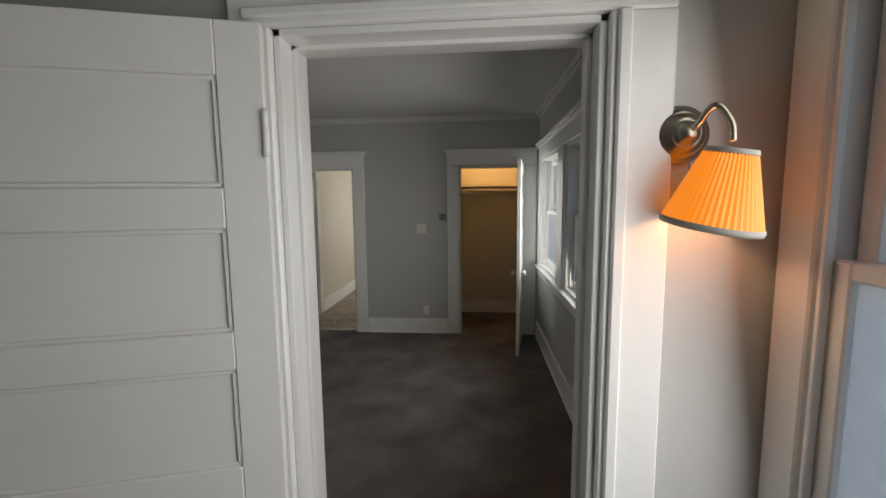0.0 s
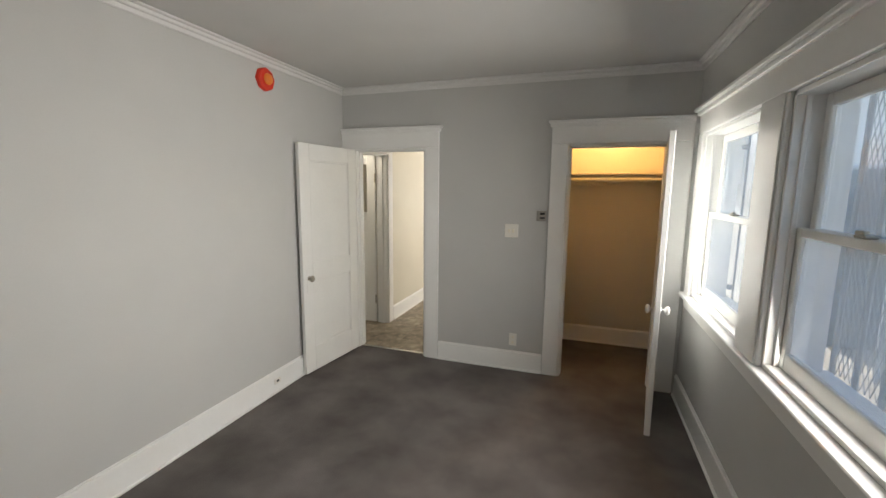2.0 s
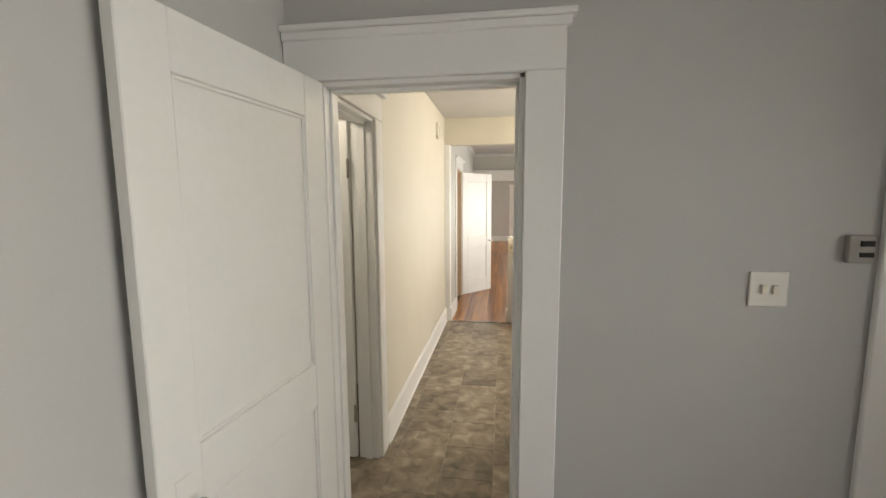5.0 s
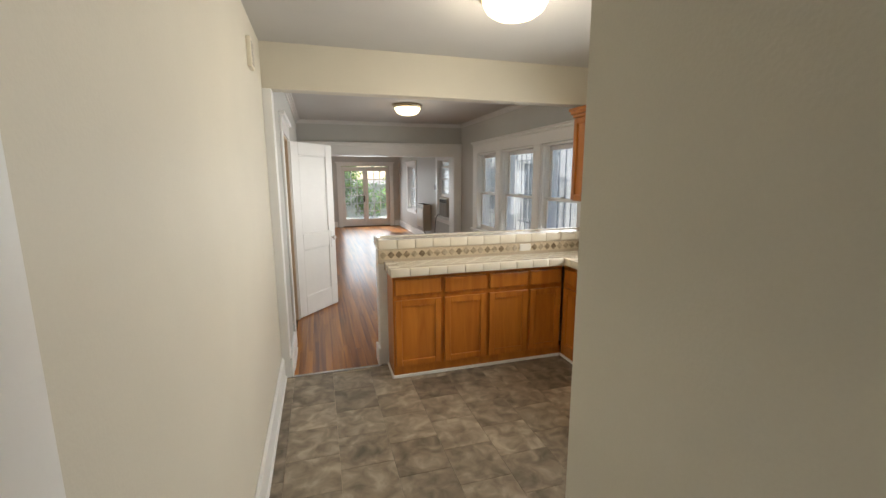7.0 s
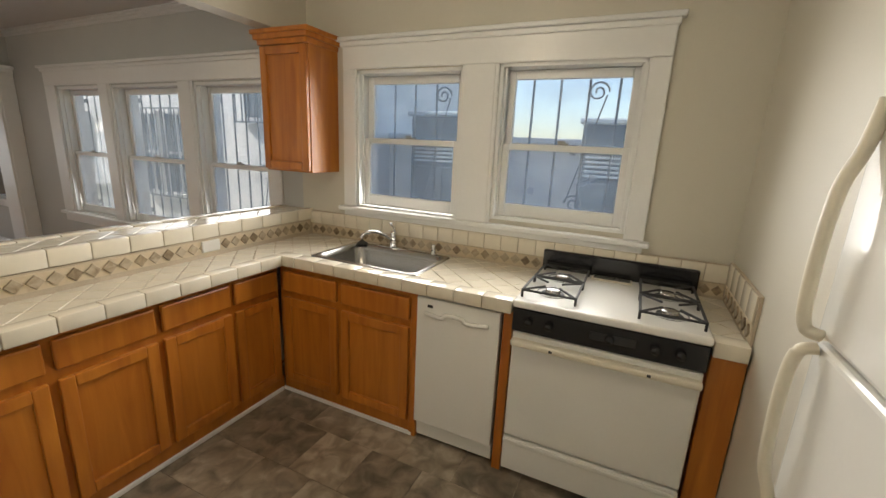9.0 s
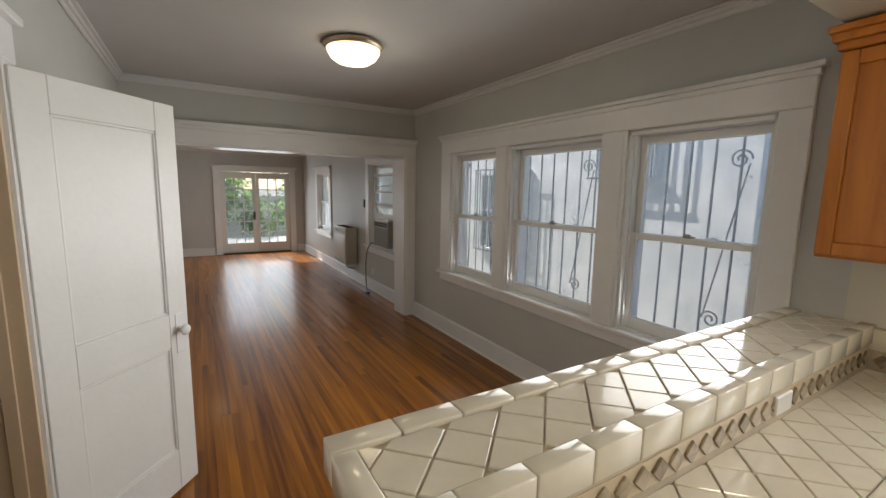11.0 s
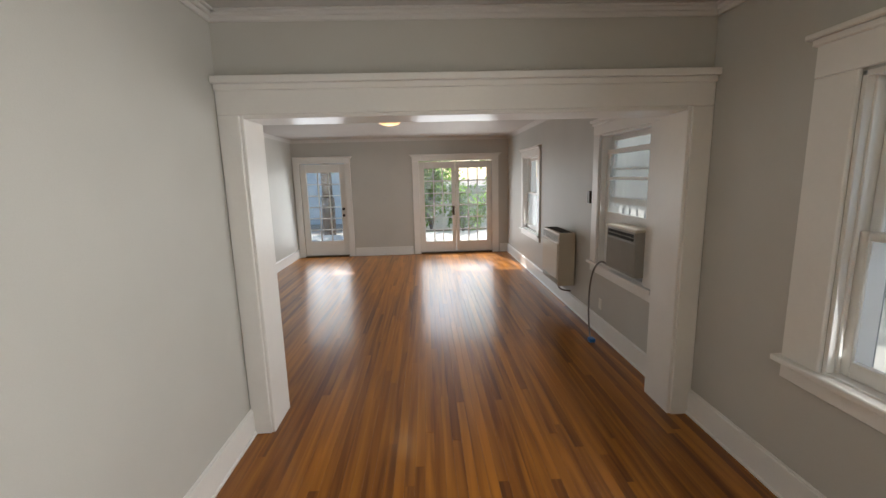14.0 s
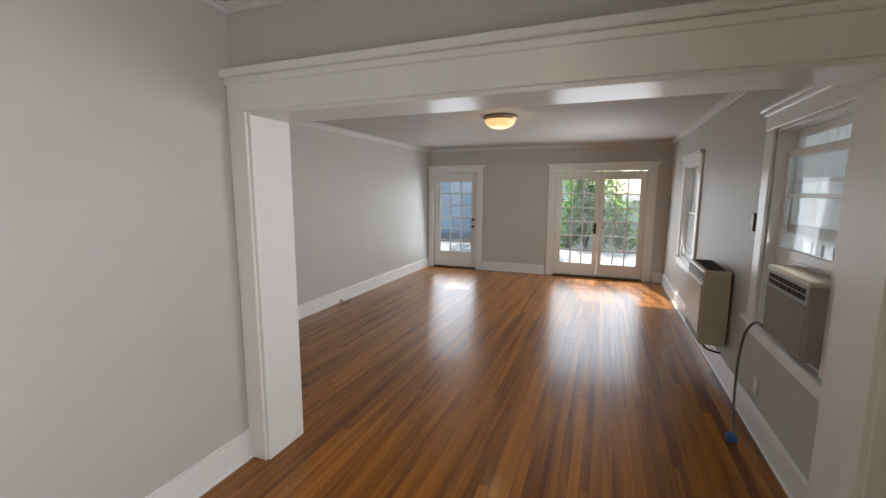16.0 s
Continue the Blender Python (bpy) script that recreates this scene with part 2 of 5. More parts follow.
# near-black for grilles; the shade inside slots is put into this colour
DARK = material("black_slot_shade", (0.02, 0.02, 0.02), 0.8)
RED = material("red_plastic", (0.62, 0.035, 0.015), 0.4, var=0.08)
AMBER = material("orange_plastic", (0.75, 0.22, 0.03), 0.4, var=0.08)
PLATE = material("ivory_switch_plate", (0.74, 0.72, 0.66), 0.35, var=0.02)
LEAF = mottled("green_leaves", [(0.03, 0.07, 0.012), (0.06, 0.14, 0.02), (0.13, 0.24, 0.04)], 0.6, 3, 0.6, spec=0.2)
lnt = LEAF.node_tree
ltr, lmx = lnt.nodes.new("ShaderNodeBsdfTranslucent"), lnt.nodes.new("ShaderNodeMixShader")
ltr.inputs[0].default_value = (0.26, 0.50, 0.07, 1)
lnt.links.new(lnt.nodes["Principled BSDF"].outputs[0], lmx.inputs[1])
lnt.links.new(ltr.outputs[0], lmx.inputs[2])
lnt.links.new(lmx.outputs[0], lnt.nodes["Material Output"].inputs[0])
BARK = material("brown_bark", (0.12, 0.085, 0.06), 0.9, var=0.3, scale=8, fine=60, bump=0.5)
SOIL = material("gravel_soil", (0.22, 0.20, 0.17), 0.95, var=0.25, scale=1.0, fine=50, bump=0.6)
BLUEPLUG = material("blue_plastic", (0.03, 0.13, 0.36), 0.4)
CORDM = material("grey_rubber_cord", (0.16, 0.15, 0.14), 0.5)
BLUEWALL = material("pale_blue_wall", (0.42, 0.50, 0.58), 0.8, var=0.06)


# ---- builders ----
def add_box(bm, lo, hi, bev=0.0, m=None, seg=1):
    lo, hi = Vector(lo), Vector(hi)
    r = bmesh.ops.create_cube(bm, size=1.0)
    bmesh.ops.transform(bm, matrix=Matrix.Translation((lo + hi) / 2) @ Matrix.Diagonal((*(hi - lo), 1)), verts=r["verts"])
    vs = r["verts"]
    if bev:
        es = list({e for v in vs for e in v.link_edges})
        g = bmesh.ops.bevel(bm, geom=es, offset=min(bev, 0.45 * min(hi - lo)), segments=seg, affect="EDGES", profile=0.5)
        vs = list({v for f in g["faces"] for v in f.verts} | {v for v in vs if v.is_valid})
    if m is not None:
        bmesh.ops.transform(bm, matrix=m, verts=vs)
    return vs


def finish(bm, name, mat, parent=None, smooth=False, at=None):
    me = bpy.data.meshes.new(name)
    bmesh.ops.recalc_face_normals(bm, faces=bm.faces)
    bm.to_mesh(me)
    bm.free()
    for mt in mat if isinstance(mat, (list, tuple)) else [mat]:
        me.materials.append(mt)
    if smooth:
        for p in me.polygons:
            p.use_smooth = True
    ob = new(name, me)
    if at is not None:
        ob.matrix_basis = at
    if parent:
        ob.parent = parent
    return ob


def boxes(name, mat, bxs, parent=None, bev=0.002, seg=1, m=None):
    bm = bmesh.new()
    for lo, hi in bxs:
        add_box(bm, [min(a, b) for a, b in zip(lo, hi)], [max(a, b) for a, b in zip(lo, hi)], bev, m, seg)
    return finish(bm, name, mat, parent)


def lathe(name, mat, prof, parent=None, at=(0, 0, 0), turn=None, n=28):
    """A turned shape from rows of radius and height."""
    bm = bmesh.new()
    rings = []
    for r, z in prof:
        rings.append([bm.verts.new((r * math.cos(2 * math.pi * i / n), r * math.sin(2 * math.pi * i / n), z)) for i in range(n)] if r > 1e-5 else [bm.verts.new((0, 0, z))])
    for a, b in zip(rings, rings[1:]):
        for i in range(n):
            q = [a[i % len(a)], a[(i + 1) % len(a)], b[(i + 1) % len(b)], b[i % len(b)]]
            q = list(dict.fromkeys(q))
            if len(q) > 2:
                bm.faces.new(q)
    bmesh.ops.transform(bm, matrix=Matrix.Translation(at) @ (turn or Matrix()), verts=bm.verts)
    return finish(bm, name, mat, parent, True)


def tube(name, mat, pts, r, parent=None, n=8, steps=6):
    """A round bar along a smooth line through the points."""
    pts = [Vector(p) for p in pts]
    line = []
    for i in range(len(pts) - 1):
        p0, p1, p2, p3 = pts[max(i - 1, 0)], pts[i], pts[i + 1], pts[min(i + 2, len(pts) - 1)]
        for k in range(steps):
            t = k / steps
            line.append(0.5 * (2 * p1 + (p2 - p0) * t + (2 * p0 - 5 * p1 + 4 * p2 - p3) * t * t + (3 * p1 - p0 - 3 * p2 + p3) * t ** 3))
    line.append(pts[-1])
    bm = bmesh.new()
    tube_into(bm, line, r, n)
    return finish(bm, name, mat, parent, True)


def tube_into(bm, line, r, n=6):
    prev = None
    for i, p in enumerate(line):
        d = (line[min(i + 1, len(line) - 1)] - line[max(i - 1, 0)]).normalized()
        u = d.cross(Vector((0.31, 0.17, 0.93)) if abs(d.z) < 0.9 else Vector((1, 0.2, 0))).normalized()
        v = d.cross(u)
        ring = [bm.verts.new(p + r * (math.cos(2 * math.pi * k / n) * u + math.sin(2 * math.pi * k / n) * v)) for k in range(n)]
        if prev:
            for k in range(n):
                bm.faces.new([prev[k], prev[(k + 1) % n], ring[(k + 1) % n], ring[k]])
        else:
            bm.faces.new(ring)
        prev = ring
    bm.faces.new(prev)


def thing(name, label, category, at=(0, 0, 0), rz=0, kind="", group=""):
    ob = new(name)
    ob.matrix_basis = pose(*at, 0, 0, rz)
    return tagged(ob, label, category, group, kind)


def structure(ob, label="", category=""):
    return tagged(ob, label, category, kind="structure")


def wall(name, axis, a, u, z, holes, mats, label):
    """A wall across an axis ('x' or 'y') from a[0] to a[1], along the other from u[0] to u[1], with holes (u0, u1, z0, z1) through it."""
    bxs, pos = [], u[0]
    for h0, h1, k0, k1 in sorted(holes):
        bxs.append((pos, h0, z[0], z[1]))
        if k0 > z[0]:
            bxs.append((h0, h1, z[0], k0))
        if k1 < z[1]:
            bxs.append((h0, h1, k1, z[1]))
        pos = h1
    bxs.append((pos, u[1], z[0], z[1]))
    bm = bmesh.new()
    for u0, u1, z0, z1 in bxs:
        if axis == "x":
            add_box(bm, (a[0], u0, z0), (a[1], u1, z1))
        else:
            add_box(bm, (u0, a[0], z0), (u1, a[1], z1))
    k = 0 if axis == "x" else 1
    mid = (a[0] + a[1]) / 2
    for f in bm.faces:
        if abs(f.normal[k]) > 0.9:
            f.material_index = 0 if f.calc_center_median()[k] < mid else 1
    return structure(finish(bm, name, mats), label, "wall")


XR = 0.61          # inner face of the outside wall
XO = 0.81
H = 2.60           # ceilings
HL = 2.47          # the front room's ceiling

# ---- walls ----
BED1, BED2 = (3.84, 4.86, 0.88, 2.06), (2.66, 3.56, 0.88, 2.06)
KIT1, KIT2 = (7.69, 8.45, 1.16, 2.06), (6.71, 7.465, 1.19, 2.07)
DIN1, DIN2, DIN3 = (11.44, 12.22, 0.72, 2.02), (10.27, 11.25, 0.72, 2.02), (9.28, 10.08, 0.72, 2.02)
LIV1, LIV2 = (17.05, 18.0, 0.70, 1.95), (13.76, 14.72, 0.72, 2.02)
START = (-0.35, 1.06, 0.62, 2.06)
wall("wall_east_entry", "x", (XR, XO), (-2.6, 1.245), (-0.4, H), [START], [GREY, STUCCO], "grey painted outside wall of the entry porch room")
wall("wall_east_bedroom", "x", (XR, XO), (1.245, 5.17), (-0.4, H), [BED1, BED2], [GREY, STUCCO], "grey painted bedroom wall with a pair of windows")
wall("wall_east_closet", "x", (XR, XO), (5.17, 6.16), (-0.4, H), [], [CREAM, STUCCO], "cream painted closet side wall")
wall("wall_east_kitchen", "x", (XR, XO), (6.16, 8.95), (-0.4, H), [KIT1, KIT2], [CREAM, STUCCO], "cream painted kitchen wall with two windows")
wall("wall_east_dining", "x", (XR, XO), (8.95, 13.25), (-0.4, H), [DIN1, DIN2, DIN3], [GREIGE, STUCCO], "greige dining room wall with three windows")
wall("wall_east_living", "x", (XR, XO), (13.25, 19.7), (-0.4, H), [LIV1, LIV2], [GREIGE, STUCCO], "greige living room wall with two windows")
wall("wall_entry", "y", (1.17, 1.32), (-2.62, XR), (0, H), [(-0.597, 0.19, 0, 2.03)], [GREY, GREY], "grey wall between the entry room and the bedroom")
wall("wall_bedroom_west", "x", (-2.62, -2.48), (1.32, 5.23), (0, H), [], [GREY, GREY], "long grey painted bedroom wall")
wall("wall_bedroom_north", "y", (5.11, 5.23), (-2.62, XR), (0, H), [(-2.35, -1.60, 0, 2.03), (-0.33, 0.43, 0, 2.03)], [GREY, CREAM], "grey bedroom wall with two doorways")
wall("wall_hall_west", "x", (-2.53, -2.41), (5.23, 9.0), (0, H), [(5.28, 5.92, 0, 2.05)], [CREAM, CREAM], "cream hall wall with the bathroom doorway")
wall("wall_hall_east", "x", (-1.48, -1.36), (5.23, 6.265), (0, H), [], [CREAM, CREAM], "cream hall wall beside the refrigerator")
wall("wall_closet_west", "x", (-0.62, -0.50), (5.23, 6.20), (0, H), [], [CREAM, CREAM], "cream partition between closet and refrigerator alcove")
wall("wall_kitchen_south", "y", (6.12, 6.20), (-0.50, XR), (0, H), [], [CREAM, CREAM], "cream kitchen wall beside the stove")
wall("wall_alcove_south", "y", (5.40, 5.46), (-1.38, -0.62), (0, H), [], [CREAM, CREAM], "cream back wall of the refrigerator alcove")
wall("wall_header_kitchen", "y", (8.87, 9.0), (-2.41, XR), (2.275, H), [], [CREAM, GREIGE], "cream header over the opening to the dining room")
wall("wall_dining_west", "x", (-2.47, -2.35), (9.0, 13.25), (0, H), [(9.60, 10.34, 0, 2.04)], [GREIGE, GREIGE], "greige dining room wall with an open doorway")
wall("wall_living_south", "y", (13.12, 13.38), (-4.1, XR), (0, H), [(-2.225, 0.475, 0, 2.03)], [GREIGE, GREIGE], "greige wall with a wide cased opening")
wall("wall_living_west", "x", (-4.1, -3.95), (13.38, 19.7), (0, H), [], [GREIGE, GREIGE], "plain greige living room wall")
wall("wall_living_north", "y", (19.5, 19.7), (-4.1, XR), (-0.4, H), [(-3.80, -2.86, 0.02, 1.99), (-1.30, 0.26, 0.02, 1.99)], [GREIGE, STUCCO], "greige living room wall with glazed doors")
# plain walls that close the place behind what is seen
wall("wall_entry_west", "x", (-2.74, -2.62), (-2.6, 1.32), (0, H), [], [GREY, GREY], "grey entry room wall")
wall("wall_entry_south", "y", (-2.72, -2.6), (-2.74, XO), (0, H), [], [GREY, GREY], "grey entry room end wall")
wall("wall_bath_west", "x", (-4.1, -4.0), (5.1, 7.0), (0, H), [], [CREAM, CREAM], "plain bathroom wall")
wall("wall_bath_north", "y", (6.9, 7.0), (-4.0, -2.53), (0, H), [], [CREAM, CREAM], "plain bathroom wall")
wall("wall_bath_south", "y", (5.0, 5.1), (-4.1, -2.62), (0, H), [], [CREAM, CREAM], "plain bathroom wall")
wall("wall_back_room", "x", (-3.7, -3.6), (9.0, 11.2), (0, H), [], [CREAM, CREAM], "plain wall of the room behind the dining door")
wall("wall_back_room_south", "y", (9.0, 9.1), (-3.6, -2.47), (0, H), [], [CREAM, CREAM], "plain wall of the back room")
wall("wall_back_room_north", "y", (11.1, 11.2), (-3.6, -2.47), (0, H), [], [CREAM, CREAM], "plain wall of the back room")
structure(boxes("ceiling", CEIL, [((-4.1, -2.72, H), (XO, 13.25, H + 0.12))], bev=0), "flat off-white painted ceiling", "ceiling")
structure(boxes("ceiling_living", CEIL, [((-3.95, 13.38, HL), (XR, 19.5, HL + 0.1))], bev=0), "flat off-white living room ceiling", "ceiling")
structure(boxes("roof", CONCRETE, [((-4.3, -2.9, H + 0.13), (1.25, 20.0, H + 0.25))], bev=0), "flat roof slab with eaves", "roof")

# floors
carpet = structure(boxes("floor_bedroom", PILE, [((-2.62, -2.6, -0.1), (XR, 5.165, 0.0)), ((-0.5, 5.165, -0.1), (XR, 6.12, 0.0))], bev=0), "worn charcoal carpet", "carpet")
structure(boxes("floor_base", GROUT, [((-4.1, 5.17, -0.12), (-0.62, 8.87, -0.006)), ((-0.62, 6.12, -0.12), (XR, 8.87, -0.006))], bev=0), "subfloor under the vinyl tiles", "floor")
structure(boxes("floor_wood_base", BARK, [((-4.1, 8.87, -0.12), (XR, 19.62, -0.006))], bev=0), "subfloor under the oak strips", "floor")
structure(boxes("threshold", STEEL, [((-2.35, 5.14, 0.0), (-1.60, 5.18, 0.006)), ((-2.35, 8.85, 0.0), (-1.55, 8.885, 0.007))], bev=0.002), "metal carpet threshold strip", "trim")


# ---- trim ----
def base_line(p, q, side, h=0.17, t=0.02):
    """A baseboard box pair from p to q in plan; side: the way out of the wall."""
    (x0, y0), (x1, y1) = p, q
    sx, sy = side
    return [((x0, y0, 0), (x1 + sx * t, y1 + sy * t, h)), ((x0, y0, h), (x1 + sx * t * 0.6, y1 + sy * t * 0.6, h + 0.012)), ((x0, y0, 0), (x1 + sx * (t + 0.012), y1 + sy * (t + 0.012), 0.018))]


bb = []
for p, q, s in (((-2.48, 1.32), (-2.48, 5.09), (1, 0)), ((XR, 1.32), (XR, 5.07), (-1, 0)), ((-1.46, 5.11), (-0.47, 5.11), (0, -1)), ((-2.48, 1.32), (-0.75, 1.32), (0, 1)),
                ((-0.5, 6.12), (XR, 6.12), (0, -1)), ((XR, 5.24), (XR, 6.1), (-1, 0)), ((-0.5, 5.24), (-0.5, 6.1), (1, 0)),
                ((-2.41, 6.05), (-2.41, 8.99), (1, 0)), ((-1.48, 5.25), (-1.48, 6.26), (-1, 0)),
                ((-2.35, 10.47), (-2.35, 13.09), (1, 0)), ((XR, 9.16), (XR, 13.09), (-1, 0)), ((-2.35, 9.0), (-2.35, 9.47), (1, 0)),
                ((XR, 13.4), (XR, 19.48), (-1, 0)), ((-3.95, 13.4), (-3.95, 19.48), (1, 0)), ((-2.72, 19.5), (-1.47, 19.5), (0, -1)), ((0.43, 19.5), (0.59, 19.5), (0, -1)), ((-3.93, 13.38), (-2.37, 13.38), (0, 1))):
    bb.append(boxes("baseboard", WHITE, base_line(p, q, s), bev=0.004))
    structure(bb[-1], "white painted wooden baseboard", "baseboard")


def crown(p, q, side, z, big=0.06):
    (x0, y0), (x1, y1) = p, q
    sx, sy = side
    return [((x0, y0, z - big), (x1 + sx * 0.016, y1 + sy * 0.016, z)), ((x0, y0, z - big * 0.55), (x1 + sx * 0.034, y1 + sy * 0.034, z)), ((x0, y0, z - big * 0.22), (x1 + sx * big, y1 + sy * big, z))]


for p, q, s, z in (((-2.48, 1.32), (-2.48, 5.11), (1, 0), H), ((XR, 1.32), (XR, 5.11), (-1, 0), H), ((-2.48, 5.11), (XR, 5.11), (0, -1), H), ((-2.48, 1.32), (XR, 1.32), (0, 1), H),
                   ((-2.35, 9.0), (-2.35, 13.12), (1, 0), H), ((XR, 9.0), (XR, 13.12), (-1, 0), H), ((-2.35, 13.12), (XR, 13.12), (0, -1), H), ((-2.35, 9.0), (XR, 9.0), (0, 1), H),
                   ((-3.95, 13.38), (-3.95, 19.5), (1, 0), HL), ((XR, 13.38), (XR, 19.5), (-1, 0), HL), ((-3.95, 19.5), (XR, 19.5), (0, -1), HL), ((-3.95, 13.38), (XR, 13.38), (0, 1), HL)):
    structure(boxes("crown_moulding", CROWN, crown(p, q, s, z), bev=0.005), "white painted crown moulding", "trim")


def door_casing(name, y, s, x0, x1, top, w=0.135, hdr=0.19, ends=(0.02, 0.02), label="white painted door casing with a capped header", wl=None, wr=None):
    """Casing on a wall face at y that stands out by the sign s, round an opening x0 to x1."""
    wl, wr = wl or w, wr or w
    t = 0.024 * s
    c = [((x0 - wl, y, 0), (x0, y + t, top)), ((x1, y, 0), (x1 + wr, y + t, top)), ((x0 - wl, y, top), (x1 + wr, y + t * 1.1, top + hdr - 0.035)),
         ((x0 - wl - ends[0] * 0.5, y, top + hdr - 0.05), (x1 + wr + ends[1] * 0.5, y + t * 1.6, top + hdr - 0.02)),
         ((x0 - wl - ends[0], y, top + hdr - 0.02), (x1 + wr + ends[1], y + t * 2.2, top + hdr))]
    return structure(boxes(name, WHITE, c, bev=0.004), label, "casing")


def jamb(name, axis, a, u0, u1, top, mat=WHITE):
    """The lining of a doorway through a wall from a[0] to a[1]."""
    t = 0.018
    b = [(u0, u0 + t, 0, top), (u1 - t, u1, 0, top), (u0, u1, top - t, top)]
    st = [(u0 + t, u0 + t + 0.012, 0, top - t), (u1 - t - 0.012, u1 - t, 0, top - t), (u0 + t, u1 - t, top - t - 0.012, top - t)]
    mid = (a[0] + a[1]) / 2
    out = []
    for l, (r0, r1) in ((b, a), (st, (mid - 0.02, mid + 0.02))):
        for p0, p1, z0, z1 in l:
            out.append(((p0, r0, z0), (p1, r1, z1)) if axis == "y" else ((r0, p0, z0), (r1, p1, z1)))
    return structure(boxes(name, mat, out, bev=0.002), "painted door jamb lining", "jamb")


door_casing("door_casing", 5.11, -1, -2.35, -1.60, 2.03, ends=(0, 0.03), wl=0.128)
door_casing("door_casing", 5.11, -1, -0.33, 0.43, 2.03, ends=(0.03, 0), wr=0.15)
jamb("door_jamb", "y", (5.105, 5.235), -2.35, -1.60, 2.03)
jamb("door_jamb", "y", (5.105, 5.235), -0.33, 0.43, 2.03)
door_casing("door_casing", 5.23, 1, -2.35, -1.60, 2.03, wl=0.05, wr=0.09, ends=(0, 0))
# entry side of the first doorway: stepped casing
structure(boxes("door_casing", WHITE, [((-0.70, 1.145, 0), (-0.597, 1.17, 2.03)), ((-0.65, 1.132, 0), (-0.615, 1.145, 2.03)), ((0.19, 1.145, 0), (0.335, 1.17, 2.03)), ((0.205, 1.132, 0), (0.235, 1.145, 2.03)),
                                       ((-0.70, 1.145, 2.03), (0.335, 1.17, 2.13)), ((-0.66, 1.132, 2.045), (0.25, 1.145, 2.07)), ((-0.66, 1.126, 2.09), (0.25, 1.145, 2.105))], bev=0.005), "white stepped door casing of the entry", "casing")
structure(boxes("door_casing", WHITE, [((-0.72, 1.32, 0), (-0.597, 1.344, 2.05)), ((0.19, 1.32, 0), (0.32, 1.344, 2.05)), ((-0.72, 1.32, 2.05), (0.32, 1.346, 2.2))], bev=0.004), "white door casing on the bedroom side", "casing")
jamb("door_jamb", "y", (1.165, 1.325), -0.597, 0.19, 2.03)


def casing_x(name, x, s, y0, y1, top, w=0.12, hdr=0.17, mat=WHITE, label="white painted door casing with a capped header"):
    t = 0.022 * s
    c = [((x, y0 - w, 0), (x + t, y0, top)), ((x, y1, 0), (x + t, y1 + w, top)), ((x, y0 - w, top), (x + t * 1.1, y1 + w, top + hdr - 0.03)), ((x, y0 - w - 0.02, top + hdr - 0.03), (x + t * 2.3, y1 + w + 0.02, top + hdr))]
    return structure(boxes(name, mat, c, bev=0.004), label, "casing")


casing_x("door_casing", -2.41, 1, 5.28, 5.92, 2.05, w=0.12)
jamb("door_jamb", "x", (-2.535, -2.405), 5.28, 5.92, 2.05)
casing_x("door_casing", -2.35, 1, 9.60, 10.34, 2.04, w=0.13)
jamb("door_jamb", "x", (-2.475, -2.345), 9.60, 10.34, 2.04, TAN)
# wide cased opening between dining and living rooms
structure(boxes("opening_casing", WHITE, [((-2.347, 13.085, 0), (-2.225, 13.12, 2.03)), ((0.475, 13.085, 0), (0.607, 13.12, 2.03)), ((-2.346, 13.083, 2.03), (0.606, 13.12, 2.175)), ((-2.345, 13.065, 2.165), (0.605, 13.12, 2.2)), ((-2.348, 13.04, 2.2), (0.608, 13.12, 2.24)),
                                          ((-2.23, 13.10, 0), (-2.205, 13.40, 2.03)), ((0.455, 13.10, 0), (0.48, 13.40, 2.03)), ((-2.205, 13.10, 2.01), (0.455, 13.40, 2.035)),
                                          ((-2.36, 13.38, 0), (-2.225, 13.405, 2.03)), ((0.475, 13.38, 0), (0.6, 13.405, 2.03)), ((-2.36, 13.38, 2.03), (0.6, 13.405, 2.17))], bev=0.004), "wide white cased opening with a capped header", "casing")
structure(boxes("opening_jamb", WHITE, [((-2.412, 8.865, 0), (-2.345, 9.005, 2.275)), ((-2.345, 8.86, 0), (-2.325, 9.01, 0.17))], bev=0.004), "white end post of the opening to the dining room", "jamb")
door_casing("door_casing", 19.5, -1, -3.80, -2.86, 1.99, w=0.125, hdr=0.14, ends=(0, 0.05))
door_casing("door_casing", 19.5, -1, -1.30, 0.26, 1.99, w=0.14, hdr=0.14, ends=(0.05, 0.05))


# ---- windows ----
def sash(parent, name, y0, y1, z0, z1, x, bars=(), st=0.045, top=0.045, bot=0.06, extra=()):
    b = [((x, y0, z0), (x + 0.034, y0 + st, z1)), ((x, y1 - st, z0), (x + 0.034, y1, z1)), ((x, y0 + st, z1 - top), (x + 0.034, y1 - st, z1)), ((x, y0 + st, z0), (x + 0.034, y1 - st, z0 + bot))]
    for z in extra:
        b.append(((x + 0.004, y0 + st, z - 0.012), (x + 0.03, y1 - st, z + 0.012)))
    ob = boxes(name, WHITE, b, parent, bev=0.004)
    g = boxes("pane", GLASS, [((x + 0.015, y0 + st - 0.005, z0 + bot - 0.005), (x + 0.018, y1 - st + 0.005, z1 - top + 0.005))], parent, bev=0)
    g.visible_shadow = False
    return ob


count = [0]


